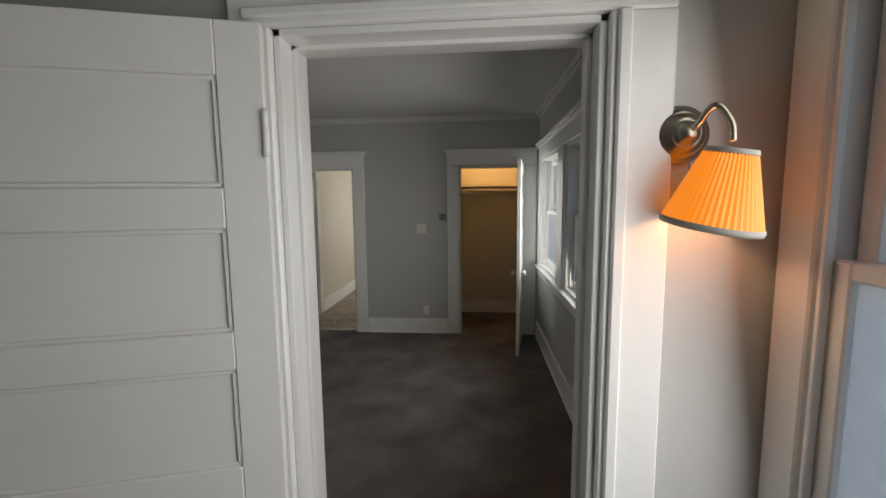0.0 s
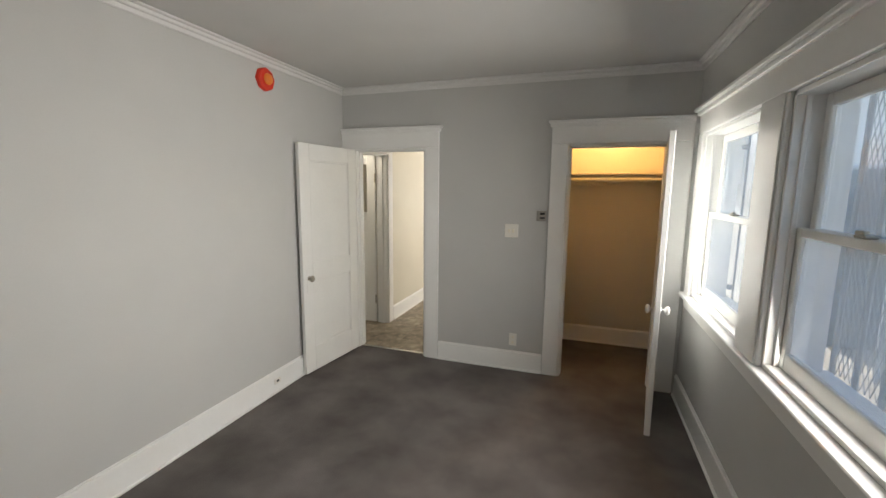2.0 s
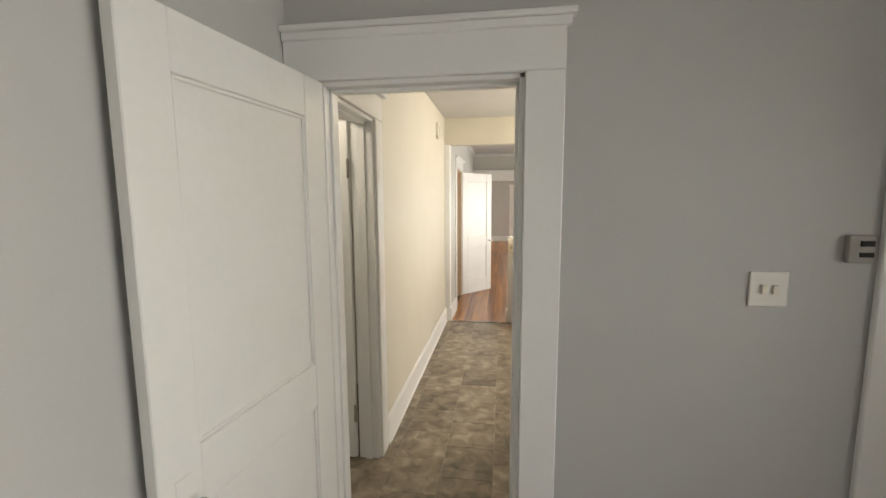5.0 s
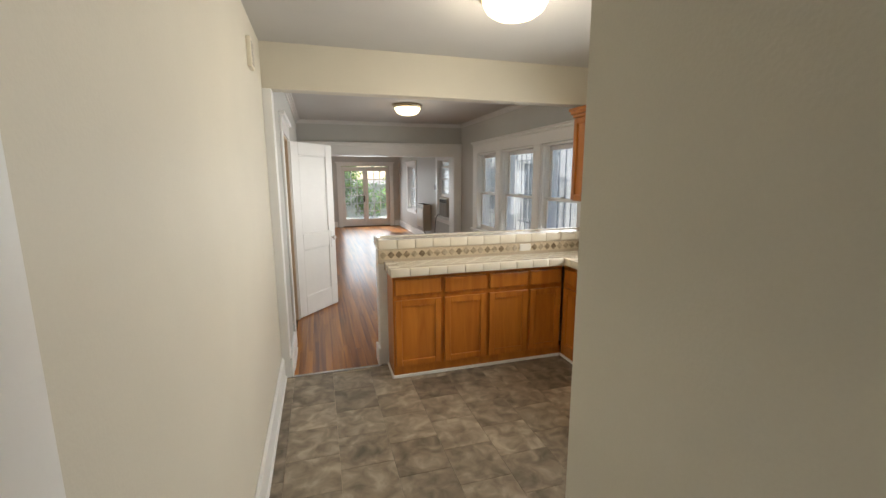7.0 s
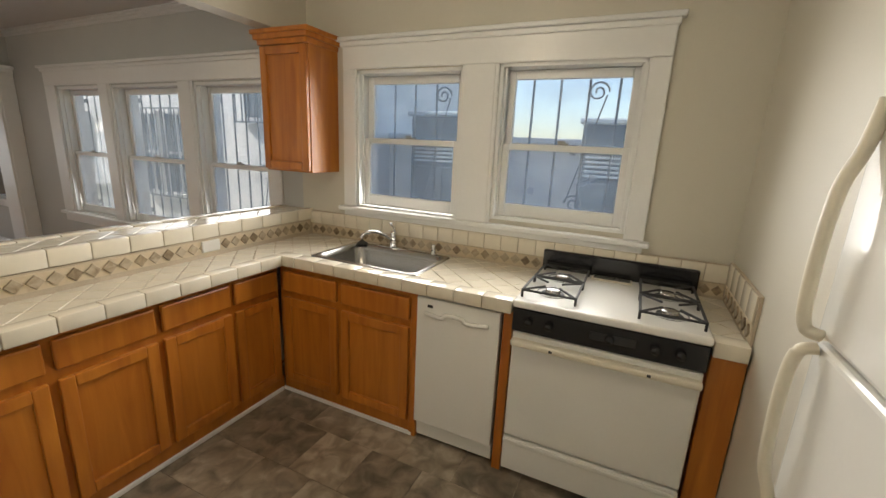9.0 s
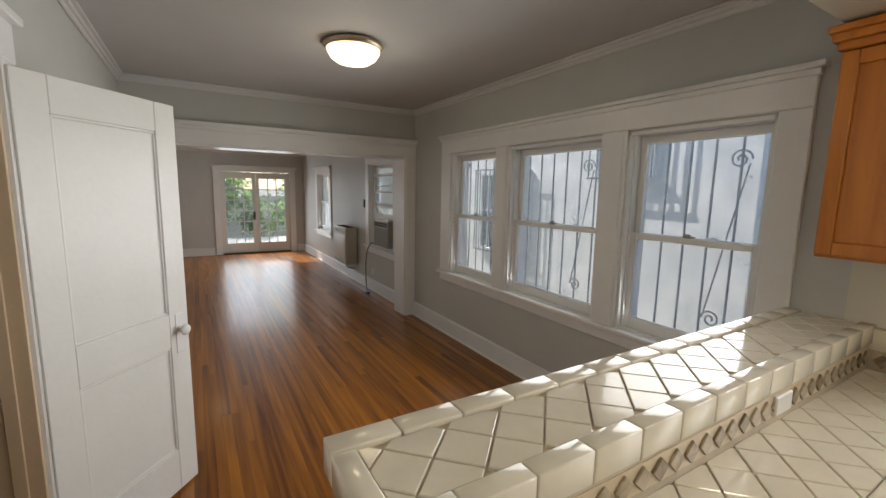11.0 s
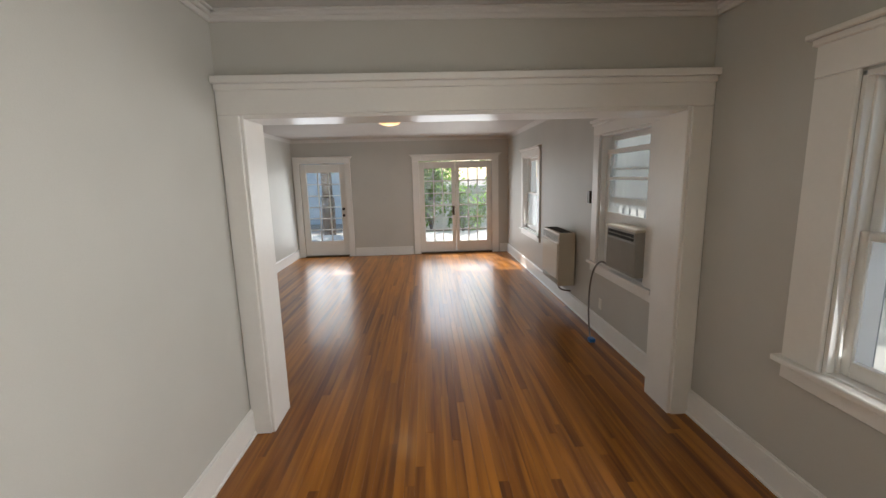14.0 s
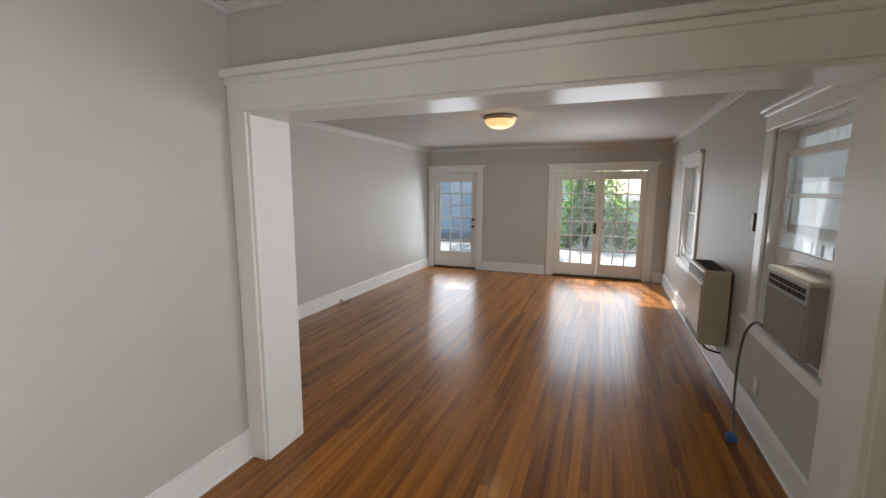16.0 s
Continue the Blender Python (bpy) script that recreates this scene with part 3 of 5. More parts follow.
def window(hole, mid, label, lift=0.0, inset=0.052, lock=True):
    """A double-hung window in a hole of the outside wall; mid: the height of the meeting rail; lift: how far the lower sash is raised; inset: the depth of the lower sash behind the wall face."""
    y0, y1, z0, z1 = hole
    count[0] += 1
    w = thing("window_%d" % count[0], label, "window", (XR, (y0 + y1) / 2, z0), kind="structure")
    inv = Matrix.Translation((-XR, -(y0 + y1) / 2, -z0))
    fr = [((XR - 0.004, y0, z0), (XO + 0.01, y0 + 0.02, z1)), ((XR - 0.004, y1 - 0.02, z0), (XO + 0.01, y1, z1)), ((XR - 0.004, y0, z1 - 0.022), (XO + 0.01, y1, z1)), ((XR, y0, z0), (XO + 0.04, y1, z0 + 0.02)),
          ((XR + inset - 0.022, y0 + 0.02, z0), (XR + inset - 0.004, y0 + 0.032, z1)), ((XR + inset - 0.022, y1 - 0.032, z0), (XR + inset - 0.004, y1 - 0.02, z1))]
    parts = [boxes("frame", WHITE, fr, w, bev=0.002)]
    n = len(w.children)
    sash(w, "upper_sash", y0 + 0.022, y1 - 0.022, mid - 0.018, z1 - 0.024, XR + inset + 0.043, top=0.05, bot=0.036)
    sash(w, "lower_sash", y0 + 0.022, y1 - 0.022, z0 + 0.02 + lift, mid + 0.018 + lift, XR + inset, top=0.036, bot=0.075)
    if lock:
        boxes("sash_lock", NICKEL, [((XR + inset - 0.007, (y0 + y1) / 2 - 0.03, mid + 0.018), (XR + inset + 0.033, (y0 + y1) / 2 + 0.03, mid + 0.03)), ((XR + inset - 0.002, (y0 + y1) / 2 - 0.01, mid + 0.028), (XR + inset + 0.018, (y0 + y1) / 2 + 0.035, mid + 0.042))], w, bev=0.004)
    for c in w.children:
        c.matrix_basis = inv
    return w


def window_casing(y0, y1, mulls, zs, ztop, hdr=0.19, w=0.14, far=0.0, sides=(True, True), label="white painted window casing with sill and capped header"):
    """Casing on the inside of the outside wall: y0 and y1 are the ends of the openings; mulls: pairs of y; zs: the sill's top."""
    x, t = XR, 0.024
    c = []
    if sides[0]:
        c.append(((x - t, y0 - w, zs), (x, y0, ztop)))
    if sides[1]:
        c.append(((x - t, y1, zs), (x, y1 + w + far, ztop)))
    for a, b in mulls:
        c += [((x - t, a, zs), (x, b, ztop)), ((x - t - 0.008, a + 0.02, zs), (x - t, b - 0.02, ztop))]
    e0, e1 = y0 - w, y1 + w + far
    c += [((x - t * 1.1, e0, ztop), (x, e1, ztop + hdr - 0.04)), ((x - t * 1.8, e0 - 0.01, ztop + hdr - 0.055), (x, e1 + 0.01, ztop + hdr - 0.025)), ((x - t * 2.6, e0 - 0.03, ztop + hdr - 0.025), (x, e1 + 0.03, ztop + hdr))]
    c += [((x - 0.055, e0 - 0.03, zs - 0.03), (x + 0.05, e1 + 0.03, zs)), ((x - 0.022, e0, zs - 0.11), (x, e1, zs - 0.03))]
    return structure(boxes("window_casing", WHITE, c, bev=0.005), label, "casing")


window(BED1, 1.49, "white double-hung bedroom window with iron bars outside")
window(BED2, 1.49, "white double-hung bedroom window with a mesh guard outside")
window_casing(2.66, 4.86, [(3.56, 3.84)], 0.88, 2.06, w=0.13)
window(KIT1, 1.62, "white double-hung kitchen window over the sink")
window(KIT2, 1.62, "white double-hung kitchen window above the stove")
window_casing(6.71, 8.45, [(7.465, 7.69)], 1.165, 2.065, w=0.10)
window(DIN1, 1.36, "white double-hung dining room window")
window(DIN2, 1.36, "white double-hung dining room window")
window(DIN3, 1.36, "white double-hung dining room window")
window_casing(9.28, 12.22, [(10.08, 10.27), (11.25, 11.44)], 0.73, 2.03, w=0.135, far=0.06)
window(LIV1, 1.33, "narrow white living room window by the garden doors")
window_casing(17.05, 18.0, [], 0.70, 1.95, hdr=0.14)
window_casing(13.76, 14.72, [], 0.73, 2.02, hdr=0.15)
window(START, 1.47, "tall white entry room window", inset=-0.004)
window_casing(-0.35, 1.06, [], 0.62, 2.06, w=0.105)
# window over the air conditioner: lower sash raised on it, white board around the unit
w_ac = thing("window_ac", "white window with sheer shade over an air conditioner", "window", (XR, 14.24, 0.73), kind="structure")
boxes("frame", WHITE, [((0.0, -0.48, 0), (0.2, -0.46, 1.29)), ((0.0, 0.46, 0), (0.2, 0.48, 1.29)), ((0, -0.48, 1.27), (0.2, 0.48, 1.29)), ((0, -0.48, -0.01), (0.22, 0.48, 0.012))], w_ac)
sash(w_ac, "upper_sash", -0.46, 0.46, 0.62, 1.27, 0.10, extra=(0.95,))
sash(w_ac, "lower_sash", -0.46, 0.46, 0.47, 1.14, 0.055, bot=0.06, top=0.045, extra=(0.86,))
boxes("infill_board", WHITE, [((0.06, 0.052, 0.01), (0.075, 0.46, 0.47)), ((0.06, -0.46, 0.45), (0.075, 0.052, 0.47))], w_ac)
bmS = bmesh.new()
prevs = None
for i in range(61):
    y = -0.45 + 0.9 * i / 60
    xx = 0.148 + 0.008 * math.sin(i * 0.9) + 0.004 * math.sin(i * 2.3)
    cur = (bmS.verts.new((xx, y, 0.58)), bmS.verts.new((xx, y, 1.27)))
    if prevs:
        bmS.faces.new((prevs[0], cur[0], cur[1], prevs[1]))
    prevs = cur
finish(bmS, "sheer_shade", SHEER, w_ac, True).visible_shadow = True


# ---- doors ----
def knob(parent, at, s, mat=NICKEL, axis="y", name="knob"):
    """A door knob with its plate on a leaf's face; s: the way out."""
    turn = pose(0, 0, 0, -90 * s, 0, 0) if axis == "y" else pose(0, 0, 0, 0, 90 * s, 0)
    lathe(name, mat, [(0.0, 0.055), (0.014, 0.055), (0.027, 0.047), (0.029, 0.038), (0.022, 0.028), (0.009, 0.022), (0.008, 0.006), (0.020, 0.004), (0.022, 0.0)], parent, at, turn, 18)


def panel_leaf(parent, w, h, rows, t=0.036, stile=0.11, rails=None, mat=DOORW, name="leaf"):
    """A door leaf from x 0 to w and y -t/2 to t/2, with recessed panels between rails at the heights given as (z0, z1)."""
    b = [((0, -t / 2, 0.012), (stile, t / 2, h)), ((w - stile, -t / 2, 0.012), (w, t / 2, h))]
    zs = [0.012] + [z for r in rows for z in r] + [h]
    for z0, z1 in zip(zs[::2], zs[1::2]):
        b.append(((stile, -t / 2, z0), (w - stile, t / 2, z1)))
    boxes(name, mat, b, parent, bev=0.003)
    for z0, z1 in rows:
        boxes("panel", mat, [((stile - 0.004, -0.007, z0 - 0.004), (w - stile + 0.004, 0.007, z1 + 0.004))], parent, bev=0)
        e = 0.012
        for s in (-1, 1):
            y0, y1 = s * 0.007, s * (t / 2 - 0.004)
            boxes("panel_moulding", mat, [((stile, y0, z0), (stile + e, y1, z1)), ((w - stile - e, y0, z0), (w - stile, y1, z1)), ((stile, y0, z0), (w - stile, y1, z0 + e)), ((stile, y0, z1 - e), (w - stile, y1, z1))], parent, bev=0.005)


def hinges(parent, zs, y, mat=NICKEL):
    for z in zs:
        lathe("hinge", mat, [(0, 0), (0.008, 0), (0.008, 0.03), (0.0065, 0.032), (0.008, 0.034), (0.008, 0.066), (0.0065, 0.068), (0.008, 0.07), (0.008, 0.1), (0.004, 0.108), (0, 0.11)], parent, (0.0, y, z), n=12)


def leaf_at(name, label, hinge, tip):
    a = math.degrees(math.atan2(tip[1] - hinge[1], tip[0] - hinge[0]))
    return thing(name, label, "door", (*hinge, 0), a)


five = [(0.27 + 0.345 * i, 0.27 + 0.345 * i + 0.25) for i in range(5)]
d0 = leaf_at("entry_door", "white five-panel wooden door, open against the entry wall", (-0.60, 1.118), (-1.31, 0.90))
panel_leaf(d0, 0.76, 2.02, five, stile=0.10)
hinges(d0, (0.25, 1.72), 0.022, WHITE)
knob(d0, (0.70, 0.018, 0.9), 1)
d1 = leaf_at("bedroom_door", "white two-panel bedroom door standing open", (-2.345, 5.085), (-2.435, 4.325))
panel_leaf(d1, 0.755, 2.02, [(0.24, 0.84), (1.0, 1.88)], stile=0.12)
hinges(d1, (0.25, 1.65), -0.022, WHITE)
knob(d1, (0.69, 0.018, 0.87), 1)
knob(d1, (0.69, -0.018, 0.87), -1)
boxes("lock_plate", DOORW, [((0.665, 0.0175, 0.74), (0.715, 0.022, 0.95)), ((0.665, -0.022, 0.74), (0.715, -0.0175, 0.95))], d1, bev=0.003)
d2 = leaf_at("closet_door", "white five-panel closet door, swung open", (0.415, 5.085), (0.305, 4.33))
panel_leaf(d2, 0.755, 2.02, five, stile=0.105)
hinges(d2, (0.25, 1.65), 0.022, WHITE)
for s in (1, -1):
    knob(d2, (0.70, 0.018 * s, 0.88), s, WHITE)
d3 = leaf_at("bathroom_door", "white bathroom door with a textured glass pane", (-2.545, 5.895), (-3.15, 5.905))
bd = [((0, -0.018, 0.012), (0.11, 0.018, 2.04)), ((0.51, -0.018, 0.012), (0.62, 0.018, 2.04)), ((0.11, -0.018, 1.93), (0.51, 0.018, 2.04)), ((0.11, -0.018, 1.27), (0.51, 0.018, 1.365)), ((0.11, -0.018, 1.07), (0.51, 0.018, 1.12)), ((0.11, -0.018, 0.82), (0.51, 0.018, 0.87)), ((0.11, -0.018, 0.57), (0.51, 0.018, 0.62)), ((0.11, -0.018, 0.012), (0.51, 0.018, 0.25)), ((0.1, -0.007, 0.2), (0.52, 0.007, 1.3))]
boxes("leaf", DOORW, bd, d3, bev=0.004)
boxes("pane", FROST, [((0.105, -0.003, 1.36), (0.515, 0.003, 1.935))], d3, bev=0)
hinges(d3, (0.25, 1.72), 0.022, NICKEL)
d4 = leaf_at("dining_door", "white two-panel door standing open in the dining room", (-2.335, 10.36), (-1.885, 10.895))
panel_leaf(d4, 0.70, 2.02, [(0.24, 0.80), (0.98, 1.88)], stile=0.12)
hinges(d4, (0.25, 1.7), 0.022, TAN)
for s in (1, -1):
    knob(d4, (0.635, 0.018 * s, 0.885), s, WHITE)
boxes("lock_plate", WHITE, [((0.612, -0.0225, 0.76), (0.658, -0.0175, 0.97)), ((0.612, 0.0175, 0.76), (0.658, 0.0225, 0.97))], d4, bev=0.003)


def glazed_leaf(name, label, x0, x1, gx, gz, rows, cols, hw):
    """A glazed door leaf in the garden wall with muntins."""
    d = thing(name, label, "door", (x0, 19.53, 0.03))
    w, h = x1 - x0, 1.945
    a, b = gx[0] - x0, gx[1] - x0
    z0, z1 = gz[0] - 0.03, gz[1] - 0.03
    bx = [((0.003, 0, 0), (a, 0.042, h)), ((b, 0, 0), (w - 0.003, 0.042, h)), ((a, 0, 0), (b, 0.042, z0)), ((a, 0, z1), (b, 0.042, h))]
    boxes("leaf", DOORW, bx, d, bev=0.004)
    mt = [((a + (b - a) * i / cols - 0.011, 0.004, z0), (a + (b - a) * i / cols + 0.011, 0.038, z1)) for i in range(1, cols)]
    mt += [((a, 0.006, z0 + (z1 - z0) * i / rows - 0.011), (b, 0.036, z0 + (z1 - z0) * i / rows + 0.011)) for i in range(1, rows)]
    boxes("muntins", DOORW, mt, d, bev=0.003)
    for i in range(cols):
        for k in range(rows):
            p = boxes("pane", CLEAR, [((a + (b - a) * i / cols + 0.01, 0.019, z0 + (z1 - z0) * k / rows + 0.01), (a + (b - a) * (i + 1) / cols - 0.01, 0.022, z0 + (z1 - z0) * (k + 1) / rows - 0.01))], d, bev=0)
            p.visible_shadow = False
    for z, m in hw:
        knob(d, (w - 0.07, 0.0, z), -1, m)
    return d


glazed_leaf("front_door", "white glazed front door with black knob and deadbolt", -3.80, -2.86, (-3.677, -2.985), (0.345, 1.80), 6, 3, ((0.86, BLACKG), (1.0, BLACKG)))
f1 = glazed_leaf("french_door", "white fifteen-light garden door leaf", -1.30, -0.52, (-1.19, -0.605), (0.26, 1.83), 6, 3, ((0.88, BRONZE),))
glazed_leaf("french_door", "white fifteen-light garden door leaf", -0.52, 0.26, (-0.445, 0.15), (0.26, 1.83), 6, 3, ())
boxes("lock_plate", BRONZE, [((0.70, -0.012, 0.80), (0.75, 0, 1.0))], f1, bev=0.004)
structure(boxes("door_sill", BRONZE, [((-3.80, 19.45, 0.0), (-2.86, 19.7, 0.028)), ((-1.30, 19.45, 0.0), (0.26, 19.7, 0.028))], bev=0.005), "dark metal door sill", "threshold")


# ---- kitchen ----
def front(parent, axis, pos, s, u0, u1, z0, z1, mat=MAPLE, name="door", raised=True):
    """A cabinet front on a face across an axis at pos, standing out by the sign s: frame and flat recessed panel, or a drawer slab."""
    t = 0.025 * s
    def bx(a0, a1, c0, c1, d0, d1):
        return ((pos + d0, a0, c0), (pos + d1, a1, c1)) if axis == "x" else ((a0, pos + d0, c0), (a1, pos + d1, c1))
    if raised:
        w = 0.052
        b = [bx(u0, u0 + w, z0, z1, 0, t), bx(u1 - w, u1, z0, z1, 0, t), bx(u0 + w, u1 - w, z0, z0 + w, 0, t), bx(u0 + w, u1 - w, z1 - w, z1, 0, t), bx(u0 + w - 0.002, u1 - w + 0.002, z0 + w - 0.002, z1 - w + 0.002, 0, t * 0.45)]
    else:
        b = [bx(u0, u1, z0, z1, 0, t)]
    return boxes(name, mat, b, parent, bev=0.009 if not raised else 0.005, seg=2)


CZ = 0.865
pen = thing("peninsula_cabinet", "honey maple base cabinet of the tiled peninsula", "cabinet", (0, 0, 0))
boxes("body", MAPLE, [((-1.53, 8.60, 0.09), (0.0, 8.87, CZ)), ((-1.53, 8.605, 0.0), (0.02, 8.87, 0.09))], pen, bev=0.002)
boxes("base_strip", WHITE, [((-1.545, 8.588, 0.0), (0.0, 8.602, 0.025)), ((-1.545, 8.588, 0), (-1.532, 8.87, 0.025))], pen, bev=0.003)
for u0, u1 in ((-1.515, -1.135), (-1.105, -0.735), (-0.705, -0.345), (-0.32, -0.02)):
    front(pen, "y", 8.60, -1, u0, u1, 0.10, 0.66)
    front(pen, "y", 8.60, -1, u0, u1, 0.70, 0.828, name="drawer", raised=False)
run = thing("sink_cabinet", "honey maple base cabinet under the sink", "cabinet", (0, 0, 0))
boxes("body", MAPLE, [((0.02, 7.64, 0.09), (0.6, 8.60, 0.70)), ((0.02, 7.64, 0.70), (0.045, 8.60, CZ)), ((0.025, 7.64, 0.0), (0.6, 8.60, 0.09)), ((0.0, 7.115, 0.0), (0.6, 7.16, CZ)), ((0.01, 7.62, 0.0), (0.6, 7.66, CZ))], run, bev=0.002)
boxes("base_strip", WHITE, [((0.008, 7.64, 0.0), (0.02, 8.6, 0.025))], run, bev=0.003)
for u0, u1 in ((8.15, 8.555), (7.67, 8.115)):
    front(run, "x", 0.02, -1, u0, u1, 0.10, 0.66)
    front(run, "x", 0.02, -1, u0, u1, 0.70, 0.828, name="drawer", raised=False)
fil = thing("end_cabinet", "narrow maple filler cabinet between stove and wall", "cabinet", (0, 0, 0))
boxes("body", MAPLE, [((0.0, 6.205, 0.0), (0.6, 6.325, CZ))], fil, bev=0.003)
uc = thing("wall_cabinet", "honey maple wall cabinet with a crown moulding", "cabinet", (0.47, 8.8, 1.395))
boxes("body", MAPLE, [((-0.135, -0.195, 0.0), (0.138, 0.20, 0.80))], uc, bev=0.003)
front(uc, "x", -0.135, -1, -0.19, 0.195, 0.012, 0.775)
boxes("crown", MAPLE, [((-0.165, -0.205, 0.78), (0.138, 0.21, 0.815)), ((-0.185, -0.225, 0.81), (0.138, 0.225, 0.845)), ((-0.2, -0.24, 0.84), (0.138, 0.235, 0.868))], uc, bev=0.008, seg=2)

# bar wall and tiled tops
bar = thing("bar_counter", "raised bar ledge covered with cream glazed tiles", "counter", (0, 0, 0))
boxes("bar_wall", WHITE, [((-1.60, 8.885, 0.0), (XR, 9.02, 1.03)), ((-1.62, 8.86, 0), (-1.6, 9.03, 0.16))], bar, bev=0.003)
boxes("grout_bed", GROUT, [((-1.60, 8.853, 0.915), (XR, 8.884, 1.03))], bar, bev=0)
boxes("grout_bed", GROUT, [((-1.585, 8.862, 1.03), (XR, 9.15, 1.098))], bar, bev=0)
ctr = thing("kitchen_counter", "cream tiled kitchen counter with diagonal tiles", "counter", (0, 0, 0))
for gb in [((-1.53, 8.55, CZ), (0.03, 8.87, 0.916)), ((0.03, 7.12, CZ), (XR, 7.68, 0.916)), ((0.03, 8.40, CZ), (XR, 8.87, 0.916)), ((0.03, 7.68, CZ), (0.10, 8.40, 0.916)), ((0.50, 7.68, CZ), (XR, 8.40, 0.916)), ((0.02, 6.205, CZ), (XR, 6.33, 0.916))]:
    boxes("grout_bed", GROUT, [gb], ctr, bev=0)


def clip(poly, lo, hi):
    for k in (0, 1):
        for s, lim in ((1, lo[k]), (-1, -hi[k])):
            out = []
            for i in range(len(poly)):
                a, b = poly[i - 1], poly[i]
                da, db = s * a[k] - lim, s * b[k] - lim
                if (da < 0) != (db < 0):
                    t = da / (da - db)
                    out.append((a[0] + (b[0] - a[0]) * t, a[1] + (b[1] - a[1]) * t))
                if db >= 0:
                    out.append(b)
            poly = out
            if len(poly) < 3:
                return []
    return poly


def slab(poly, z0, z1, name, mat, parent, e=0.0022):
    """A tile with a softened edge from an outline in plan."""
    n = len(poly)
    cx, cy = sum(p[0] for p in poly) / n, sum(p[1] for p in poly) / n
    bm = bmesh.new()
    rings = []
    for sh, z in ((0.0, z0), (0.0, z1 - e), (e, z1)):
        ring = []
        for x, y in poly:
            d = math.hypot(x - cx, y - cy) or 1
            ring.append(bm.verts.new((x - (x - cx) / d * sh * 1.4, y - (y - cy) / d * sh * 1.4, z)))
        rings.append(ring)
    for a, b in zip(rings, rings[1:]):
        for i in range(n):
            bm.faces.new((a[i - 1], a[i], b[i], b[i - 1]))
    bm.faces.new(rings[-1])
    return finish(bm, name, mat, parent)


def diagonal_tiles(parent, lo, hi, z, s=0.106, gap=0.0045):
    r = s * math.sqrt(0.5)
    g = gap * 0.5
    i0, i1 = int(lo[0] / r) - 3, int(hi[0] / r) + 3
    for i in range(i0, i1):
        for k in range(int(lo[1] / r) - 3, int(hi[1] / r) + 3):
            if (i + k) % 2:
                continue
            cx, cy, q = i * r, k * r, r - g * 1.41
            p = clip([(cx - q, cy), (cx, cy - q), (cx + q, cy), (cx, cy + q)], lo, hi)
            if len(p) > 2:
                area = abs(sum(p[j - 1][0] * p[j][1] - p[j][0] * p[j - 1][1] for j in range(len(p)))) / 2
                if area > 0.0004:
                    slab(p, z - 0.012, z, "tile", TILE, parent)


diagonal_tiles(ctr, (-1.478, 8.592), (0.58, 8.852), 0.924)
for lo, hi in (((0.062, 7.118), (0.585, 7.68)), ((0.062, 8.40), (0.585, 8.590)), ((0.505, 7.68), (0.585, 8.40)), ((0.062, 7.68), (0.098, 8.40)), ((0.062, 6.215), (0.585, 6.325))):
    diagonal_tiles(ctr, lo, hi, 0.924)
diagonal_tiles(bar, (-1.545, 8.90), (0.60, 9.09), 1.106)


def cap_row(parent, p0, p1, w, z0, z1, step=0.152, name="edge_tile"):
    """A row of rounded edge tiles between two points in plan; w: the box across the row, as offsets."""
    L = math.dist(p0, p1)
    n = max(1, round(L / step))
    d = ((p1[0] - p0[0]) / L, (p1[1] - p0[1]) / L)
    me = None
    for i in range(n):
        a = i * L / n + 0.002
        bm = bmesh.new()
        if me is None:
            add_box(bm, (0, w[0], z0), (L / n - 0.003, w[1], z1), 0.004, seg=2)
            ob = finish(bm, name, TILE, parent, True)
            me = ob.data
        else:
            bm.free()
            ob = new(name, me)
            ob.parent = parent
        ob.matrix_basis = pose(p0[0] + d[0] * a, p0[1] + d[1] * a, 0, 0, 0, math.degrees(math.atan2(d[1], d[0])))


cap_row(ctr, (-1.555, 8.518), (-0.035, 8.518), (0.0, 0.07), 0.868, 0.932)
cap_row(ctr, (-1.50, 8.59), (-1.50, 8.855), (-0.03, 0.055), 0.868, 0.932)
cap_row(ctr, (0.058, 7.118), (0.058, 8.58), (0.0, 0.088), 0.868, 0.932)
cap_row(ctr, (0.055, 6.21), (0.055, 6.328), (0.0, 0.085), 0.868, 0.932, 0.12)
cap_row(bar, (-1.60, 8.845), (0.60, 8.845), (0.0, 0.05), 1.035, 1.113)
cap_row(bar, (-1.60, 9.095), (0.60, 9.095), (0.0, 0.062), 1.035, 1.113)
cap_row(bar, (-1.55, 8.90), (-1.55, 9.09), (0.0, 0.05), 1.035, 1.113, 0.19)


